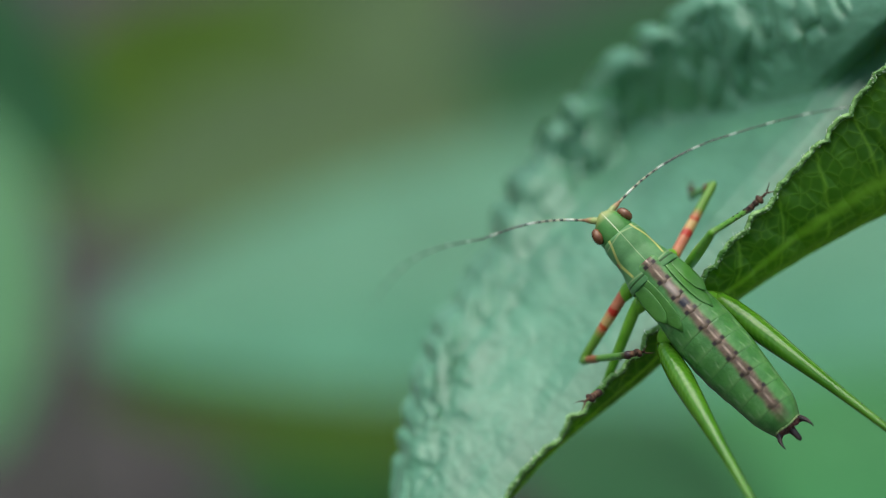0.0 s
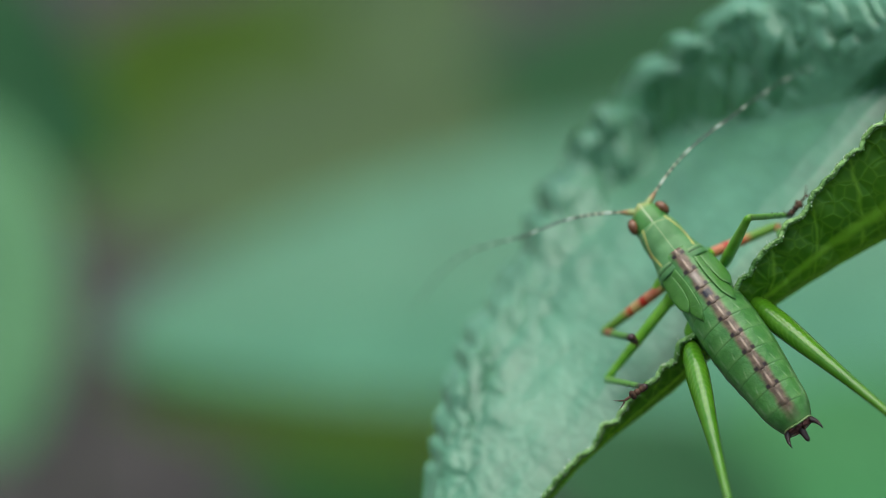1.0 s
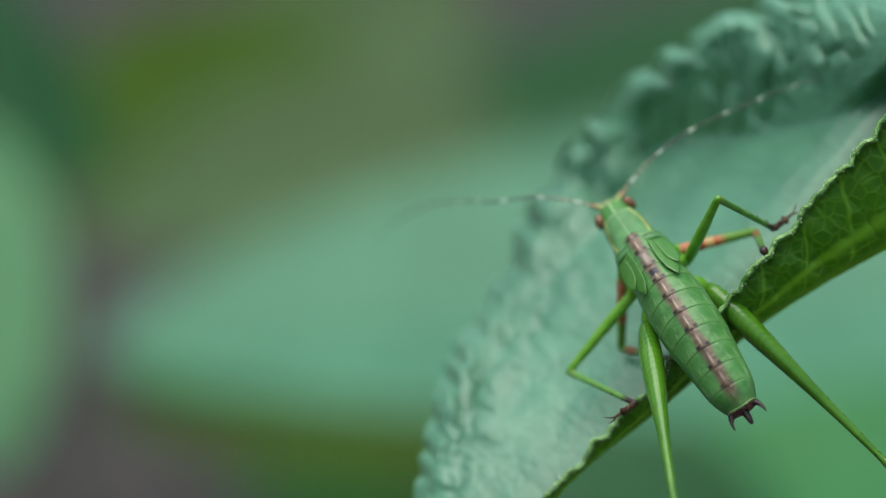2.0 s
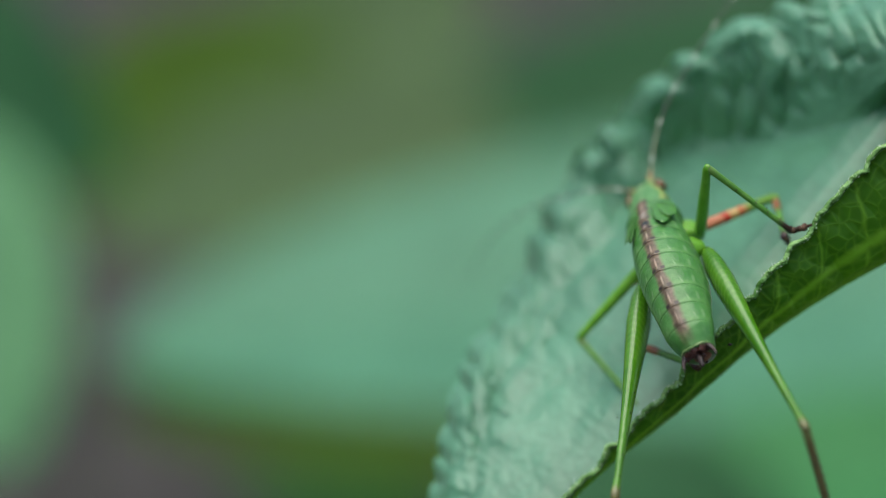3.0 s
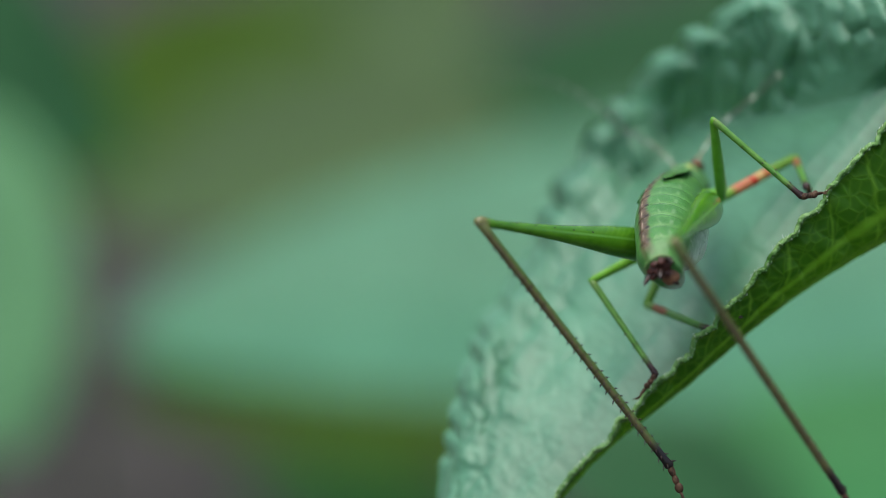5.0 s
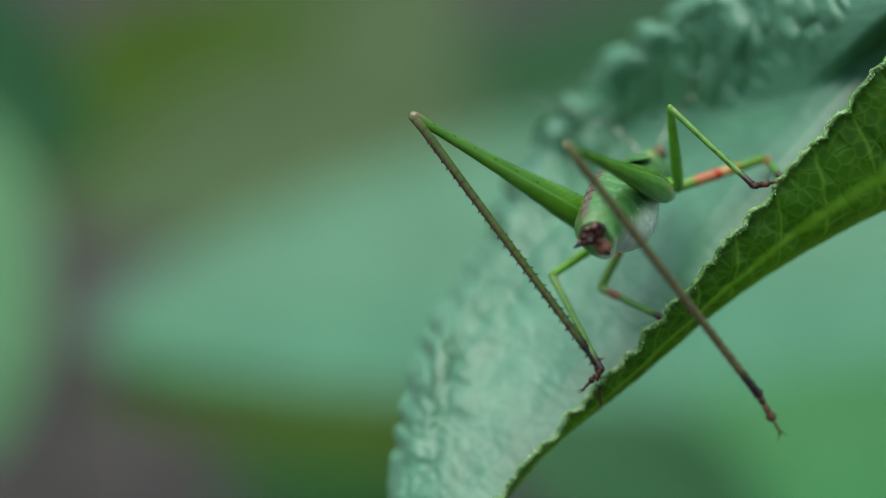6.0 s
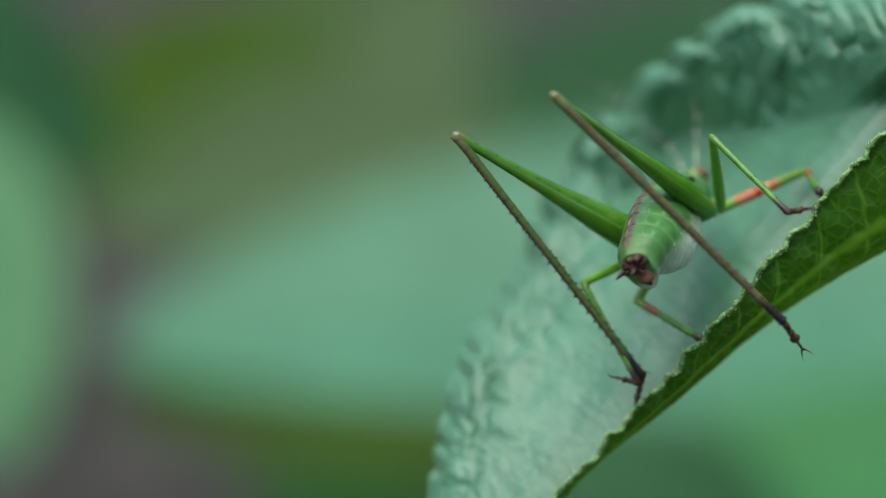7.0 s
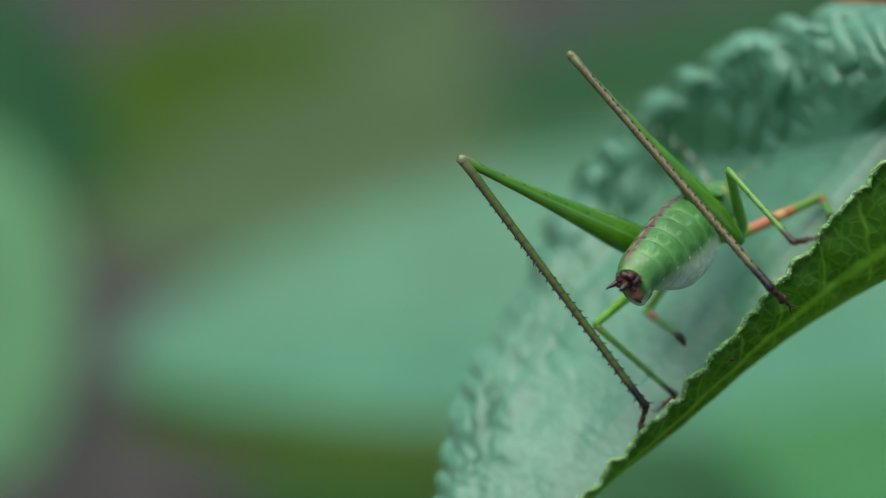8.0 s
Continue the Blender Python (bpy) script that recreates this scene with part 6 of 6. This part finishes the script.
    walk(limbs["hind_l"][2], [
        (0, mm(-11.54, -26.12, -4.63, -160.5, 7.3, -30.6)), (0.25, mm(-12.33, -25.57, -5.60, -161.3, 6.4, -31.8)),
        (0.5, mm(-12.84, -25.08, -6.29, -158.3, 6.4, -31.9)), (0.75, mm(-12.90, -24.84, -6.63, -155.8, 7.5, -31.0)),
        (1, mm(-12.80, -24.59, -7.36, -153.1, 8.8, -29.2)), (1.25, mm(-12.67, -24.27, -8.64, -149.7, 10.6, -27.2)),
        (1.5, mm(-12.74, -23.88, -10.28, -146.8, 13.0, -25.5)), (1.75, mm(-13.31, -22.89, -11.98, -142.0, 16.6, -24.5)),
        (2, mm(-13.60, -21.86, -13.99, -135.6, 20.3, -22.3)), (2.25, mm(-12.93, -21.35, -16.40, -128.7, 19.8, -16.5)),
        (2.5, mm(-13.18, -20.96, -17.97, -122.0, 19.4, -17.5)), (2.75, mm(-14.06, -20.32, -19.07, -114.9, 19.9, -19.8)),
        (3, mm(-15.10, -19.00, -19.99, -110.5, 20.4, -22.1)), (3.25, mm(-15.66, -16.64, -20.88, -111.1, 19.1, -23.3)),
        (3.5, mm(-11.97, -13.13, -21.33, -116.2, 3.8, -25.0)), (3.75, mm(-9.22, -12.30, -19.76, -104.5, 2.5, -28.4)),
        (4, mm(-8.36, -11.95, -17.92, -102.9, 4.3, -27.4)), (4.25, mm(-8.70, -10.89, -16.07, -103.5, 4.6, -27.0)),
        (4.5, mm(-8.89, -10.26, -14.22, -104.9, 3.7, -26.5)), (4.75, mm(-7.98, -10.72, -12.34, -106.1, 4.5, -24.8)),
        (5, mm(-7.50, -9.99, -10.25, -111.5, 5.6, -25.7)), (5.25, mm(-7.07, -8.43, -8.34, -119.8, 5.5, -29.6)),
        (5.5, mm(-6.77, -6.77, -7.08, -127.4, 4.4, -36.3)), (5.75, mm(-6.52, -5.80, -6.58, -127.0, 6.3, -46.3)),
        (6, mm(-6.22, -5.76, -6.63, -119.2, 15.9, -57.7)), (6.25, mm(-5.87, -5.99, -6.74, -120.0, 25.8, -68.6)),
        (6.5, mm(-5.69, -6.17, -6.70, -123.6, 32.4, -76.8)), (6.75, mm(-5.77, -5.68, -6.75, -132.5, 26.5, -77.0)),
        (7, mm(-5.87, -5.13, -6.94, -137.1, 21.3, -70.0)), (7.25, mm(-5.81, -5.26, -7.31, -134.4, 21.6, -67.9)),
        (7.5, mm(-5.59, -5.62, -7.74, -131.2, 20.7, -68.3)), (7.75, mm(-5.20, -6.29, -8.14, -129.3, 22.6, -74.8)),
        (8, mm(-4.77, -7.07, -8.48, -125.8, 26.1, -81.4)),
    ])
    walk(limbs["hind_r"][0], [
        (0, mm(1.97, -2.59, -1.59, 166.0, -7.0, 9.9)), (0.25, mm(1.99, -2.77, -1.52, 161.3, -7.4, 10.0)),
        (0.5, mm(2.01, -2.88, -1.46, 158.4, -7.3, 10.1)), (0.75, mm(2.01, -2.89, -1.47, 159.2, -7.0, 10.6)),
        (1, mm(2.01, -2.84, -1.50, 162.0, -6.6, 11.6)), (1.25, mm(2.00, -2.75, -1.56, 169.7, -5.8, 12.2)),
        (1.5, mm(1.99, -2.65, -1.61, -177.8, -4.9, 11.6)), (1.75, mm(1.99, -2.66, -1.65, -160.3, -4.7, 10.3)),
        (2, mm(2.02, -2.76, -1.75, -148.1, -2.9, 11.6)), (2.25, mm(2.02, -2.87, -1.74, -158.2, 4.3, 11.2)),
        (2.5, mm(2.01, -2.95, -1.78, -157.2, 11.2, 11.3)), (2.75, mm(2.00, -2.97, -1.79, -156.4, 15.0, 11.4)),
        (3, mm(1.99, -2.97, -1.79, -155.7, 16.3, 11.3)), (3.25, mm(1.98, -2.86, -1.75, -154.9, 16.5, 10.9)),
        (3.5, mm(1.97, -2.64, -1.64, -159.1, 17.8, 9.7)), (3.75, mm(1.96, -2.54, -1.61, -165.7, 16.0, 8.0)),
        (4, mm(1.96, -2.45, -1.59, -170.9, 14.1, 6.7)), (4.25, mm(1.95, -2.43, -1.59, -174.1, 13.9, 5.2)),
        (4.5, mm(1.95, -2.39, -1.59, -176.5, 13.5, 3.7)), (4.75, mm(1.96, -2.38, -1.59, -177.1, 13.1, 2.9)),
        (5, mm(1.95, -2.36, -1.61, 177.8, 12.1, 3.3)), (5.25, mm(1.94, -2.35, -1.63, 171.9, 10.8, 4.3)),
        (5.5, mm(1.94, -2.35, -1.64, 166.2, 9.3, 5.1)), (5.75, mm(1.94, -2.37, -1.66, 161.3, 7.3, 5.3)),
        (6, mm(1.94, -2.37, -1.67, 157.5, 4.8, 4.4)), (6.25, mm(1.95, -2.38, -1.68, 153.1, 2.3, 3.2)),
        (6.5, mm(1.96, -2.42, -1.67, 147.8, -0.5, 2.5)), (6.75, mm(1.96, -2.46, -1.66, 141.8, -4.4, 3.6)),
        (7, mm(1.96, -2.49, -1.64, 134.6, -9.3, 6.5)), (7.25, mm(1.96, -2.52, -1.62, 123.3, -15.1, 11.5)),
        (7.5, mm(2.00, -2.45, -1.77, 110.0, -18.6, 16.8)), (7.75, mm(2.04, -2.43, -1.89, 101.4, -20.2, 20.4)),
        (8, mm(2.09, -2.44, -2.01, 93.1, -21.4, 25.8)),
    ])
    walk(limbs["hind_r"][1], [
        (0, mm(3.86, -15.85, 1.72, -140.4, 33.1, 1.7)), (0.25, mm(3.70, -15.74, 2.87, -140.0, 28.4, 0.1)),
        (0.5, mm(3.63, -15.63, 3.57, -138.4, 25.1, 0.0)), (0.75, mm(3.80, -15.68, 3.39, -135.8, 25.0, 1.4)),
        (1, mm(4.18, -15.79, 2.73, -131.4, 26.1, 4.5)), (1.25, mm(4.63, -16.07, 0.89, -125.5, 26.6, 10.2)),
        (1.5, mm(4.81, -16.15, -2.13, -118.9, 28.6, 17.0)), (1.75, mm(4.69, -15.38, -6.28, -108.5, 31.8, 28.5)),
        (2, mm(4.73, -14.16, -9.03, -100.2, 32.7, 39.8)), (2.25, mm(4.12, -15.51, -6.86, -104.2, 25.5, 21.0)),
        (2.5, mm(3.48, -15.62, -7.03, -101.5, 22.6, 16.2)), (2.75, mm(3.10, -15.65, -7.13, -95.5, 19.6, 13.2)),
        (3, mm(2.89, -15.62, -7.24, -88.7, 17.4, 11.5)), (3.25, mm(2.71, -15.45, -7.37, -84.4, 16.6, 10.7)),
        (3.5, mm(2.67, -15.60, -6.33, -85.1, 17.9, 9.4)), (3.75, mm(2.89, -15.92, -4.88, -81.8, 16.0, 7.8)),
        (4, mm(3.01, -16.05, -3.71, -77.7, 14.0, 6.7)), (4.25, mm(2.86, -16.13, -2.98, -76.3, 14.0, 5.2)),
        (4.5, mm(2.65, -16.15, -2.41, -74.6, 13.6, 3.9)), (4.75, mm(2.50, -16.15, -2.27, -71.3, 13.2, 3.9)),
        (5, mm(2.85, -16.12, -1.09, -72.4, 12.2, 4.4)), (5.25, mm(3.32, -15.95, 0.27, -73.8, 11.1, 5.1)),
        (5.5, mm(3.66, -15.66, 1.60, -75.0, 9.6, 5.3)), (5.75, mm(3.71, -15.33, 2.72, -75.3, 7.5, 5.1)),
        (6, mm(3.36, -15.05, 3.59, -74.2, 4.8, 3.8)), (6.25, mm(2.89, -14.65, 4.57, -73.1, 2.1, 2.5)),
        (6.5, mm(2.41, -14.08, 5.69, -73.2, -0.7, 1.8)), (6.75, mm(1.99, -13.32, 6.86, -75.0, -4.3, 3.5)),
        (7, mm(1.48, -12.30, 8.06, -79.2, -8.6, 7.0)), (7.25, mm(0.52, -10.53, 9.52, -88.3, -13.8, 12.3)),
        (7.5, mm(-0.60, -8.16, 10.52, -99.9, -16.5, 17.6)), (7.75, mm(-1.39, -6.62, 10.80, -105.6, -17.2, 21.1)),
        (8, mm(-2.10, -5.30, 10.82, -110.6, -17.1, 26.1)),
    ])
    walk(limbs["hind_r"][2], [
        (0, mm(-1.65, -29.04, -7.30, -164.9, 39.0, -17.3)), (0.25, mm(-1.44, -28.69, -6.70, -163.7, 33.6, -16.2)),
        (0.5, mm(-1.14, -28.26, -6.59, -160.6, 30.1, -13.6)), (0.75, mm(-0.89, -27.92, -7.28, -159.3, 30.1, -11.8)),
        (1, mm(-0.51, -27.36, -8.66, -153.3, 31.8, -7.2)), (1.25, mm(0.29, -26.81, -11.41, -147.6, 34.0, -2.0)),
        (1.5, mm(0.43, -26.03, -15.13, -146.5, 38.6, 1.6)), (1.75, mm(-0.17, -24.13, -19.89, -143.2, 46.4, 8.7)),
        (2, mm(-0.26, -22.20, -23.04, -129.8, 53.6, 21.1)), (2.25, mm(-0.97, -21.91, -21.65, -122.3, 34.0, 15.0)),
        (2.5, mm(-1.68, -20.63, -22.32, -120.4, 28.1, 12.6)), (2.75, mm(-2.03, -18.51, -22.98, -117.7, 23.1, 11.2)),
        (3, mm(-2.14, -16.26, -23.36, -112.5, 19.6, 10.5)), (3.25, mm(-2.32, -14.73, -23.49, -107.8, 17.9, 10.3)),
        (3.5, mm(-2.67, -15.03, -22.36, -102.2, 15.9, 9.8)), (3.75, mm(-2.02, -14.14, -20.96, -102.1, 15.3, 8.0)),
        (4, mm(-1.39, -12.95, -19.73, -100.9, 15.3, 6.4)), (4.25, mm(-1.47, -12.51, -18.91, -101.3, 14.3, 5.1)),
        (4.5, mm(-1.48, -11.94, -18.24, -102.6, 12.7, 4.1)), (4.75, mm(-1.52, -10.99, -17.86, -103.5, 13.0, 3.8)),
        (5, mm(-0.94, -11.30, -16.83, -102.5, 12.5, 4.3)), (5.25, mm(-0.21, -11.54, -15.66, -102.5, 12.4, 4.7)),
        (5.5, mm(0.54, -11.56, -14.50, -102.5, 11.6, 4.9)), (5.75, mm(1.20, -11.24, -13.48, -101.8, 9.6, 4.5)),
        (6, mm(1.69, -10.54, -12.61, -101.8, 5.2, 3.6)), (6.25, mm(2.08, -9.76, -11.59, -103.3, -0.1, 2.9)),
        (6.5, mm(2.44, -9.18, -10.48, -98.6, -1.6, 1.8)), (6.75, mm(2.95, -8.89, -9.42, -79.9, 3.3, 4.9)),
        (7, mm(3.56, -8.84, -8.35, -58.9, 1.9, 13.5)), (7.25, mm(4.35, -9.19, -6.88, -48.6, -7.6, 18.1)),
        (7.5, mm(4.77, -9.49, -5.44, -43.4, -16.0, 18.0)), (7.75, mm(4.73, -9.12, -4.75, -43.1, -20.2, 17.7)),
        (8, mm(4.69, -8.59, -4.30, -46.2, -24.3, 18.7)),
    ])
    walk(feelers["antenna_l"], [
        (0, mm(-0.30, 4.45, 0.25, -22.4, -10.9, 57.2)), (0.5, mm(-0.30, 4.45, 0.25, -21.8, -15.7, 64.4)),
        (1, mm(-0.30, 4.45, 0.25, -17.2, -20.9, 65.9)), (1.5, mm(-0.30, 4.45, 0.25, -5.8, -24.3, 55.3)),
        (2, mm(-0.30, 4.45, 0.25, 7.6, -30.3, 44.6)), (2.2, mm(-0.30, 4.45, 0.25, 14.8, -33.1, 41.5)),
        (3.3, mm(-0.30, 4.45, 0.25, 9.6, -56.8, 38.1)), (3.5, mm(-0.30, 4.45, 0.25, 27.4, -44.5, 23.2)),
        (4, mm(-0.30, 4.45, 0.25, 37.8, -34.5, 13.9)), (4.5, mm(-0.30, 4.45, 0.25, 49.4, -27.7, -16.6)),
        (4.7, mm(-0.30, 4.45, 0.25, 49.1, -28.8, -11.3)), (6.5, mm(-0.30, 4.45, 0.25, 34.9, -14.3, 16.4)),
        (7.5, mm(-0.30, 4.45, 0.25, 48.3, -43.0, -29.8)), (8, mm(-0.30, 4.45, 0.25, 55.0, -50.5, -17.6)),
    ])
    walk(feelers["flagellum_l"], [
        (0, mm(-5.47, 8.38, -2.37, -66.7, -12.0, 81.1)), (0.5, mm(-5.86, 7.89, -2.25, -68.4, -15.0, 90.5)),
        (1, mm(-6.10, 7.86, -1.68, -65.7, -21.5, 89.9)), (1.5, mm(-5.86, 8.65, -0.40, -55.7, -29.9, 76.8)),
        (2, mm(-5.51, 9.06, 1.05, -47.0, -40.9, 70.1)), (2.2, mm(-5.52, 8.87, 1.75, -44.2, -46.8, 71.0)),
        (3.3, mm(-5.32, 9.28, 0.89, -102.2, -70.5, 150.1)), (3.5, mm(-4.82, 9.27, 2.55, -16.5, -80.3, 63.0)),
        (4, mm(-3.99, 9.24, 3.79, 24.9, -67.6, 23.0)), (4.5, mm(-1.36, 9.52, 4.96, 35.0, -9.2, 14.7)),
        (4.7, mm(-1.90, 9.44, 4.89, 34.1, -14.9, 15.6)), (6.5, mm(-2.87, 9.68, 4.13, 26.6, -48.6, 20.5)),
        (7.5, mm(-1.07, 10.26, 4.07, 25.6, 2.7, 16.0)), (8, mm(-3.30, 9.62, 3.90, 29.3, -65.4, 14.5)),
    ])
    walk(feelers["antenna_r"], [
        (0, mm(0.30, 4.45, 0.25, -170.8, -10.8, 85.6)), (0.5, mm(0.30, 4.45, 0.25, -173.2, -14.4, 97.1)),
        (1, mm(0.30, 4.45, 0.25, -173.6, -21.0, 102.4)), (1.5, mm(0.30, 4.45, 0.25, -161.8, -30.1, 82.9)),
        (2, mm(0.30, 4.45, 0.25, -171.4, -42.0, 101.6)), (2.2, mm(0.30, 4.45, 0.25, 179.8, -47.6, 115.2)),
        (3.3, mm(0.30, 4.45, 0.25, 131.5, -51.1, 177.8)), (3.5, mm(0.30, 4.45, 0.25, 140.1, -74.7, 166.7)),
        (4, mm(0.30, 4.45, 0.25, -79.9, -76.3, 27.2)), (4.5, mm(0.30, 4.45, 0.25, 44.4, -87.9, -96.3)),
        (4.7, mm(0.30, 4.45, 0.25, 94.3, -86.2, -145.5)), (6.5, mm(0.30, 4.45, 0.25, 32.2, -48.0, -35.7)),
        (7.5, mm(0.30, 4.45, 0.25, 44.8, -47.3, -39.7)), (8, mm(0.30, 4.45, 0.25, -0.8, -75.8, -17.1)),
    ])
    walk(feelers["flagellum_r"], [
        (0, mm(7.21, 4.13, -0.85, -160.3, -13.1, 55.6)), (0.5, mm(7.17, 5.52, -0.55, -134.4, -16.9, 67.9)),
        (1, mm(7.03, 6.22, -0.48, -132.8, -22.4, 75.1)), (1.5, mm(7.03, 4.72, -1.64, -146.2, -26.8, 59.0)),
        (2, mm(6.94, 6.53, -0.53, -141.4, -38.9, 62.8)), (2.2, mm(6.64, 7.42, 0.27, -140.3, -45.6, 67.3)),
        (3.3, mm(4.55, 8.93, 3.55, 153.1, -73.1, 150.3)), (3.5, mm(5.75, 8.69, 1.43, -95.7, -74.1, 37.6)),
        (4, mm(5.69, 8.61, -1.38, -76.3, -53.2, 19.6)), (4.5, mm(5.81, 8.77, 0.43, -68.3, -64.0, 13.4)),
        (4.7, mm(5.74, 8.83, 0.71, -70.0, -68.3, 15.7)), (6.5, mm(1.50, 10.88, 2.75, 153.2, -61.9, -162.5)),
        (7.5, mm(0.68, 10.59, 3.59, 155.0, -40.4, -166.2)), (8, mm(2.46, 11.11, 0.22, 179.7, -77.4, 169.6)),
    ])


motions()
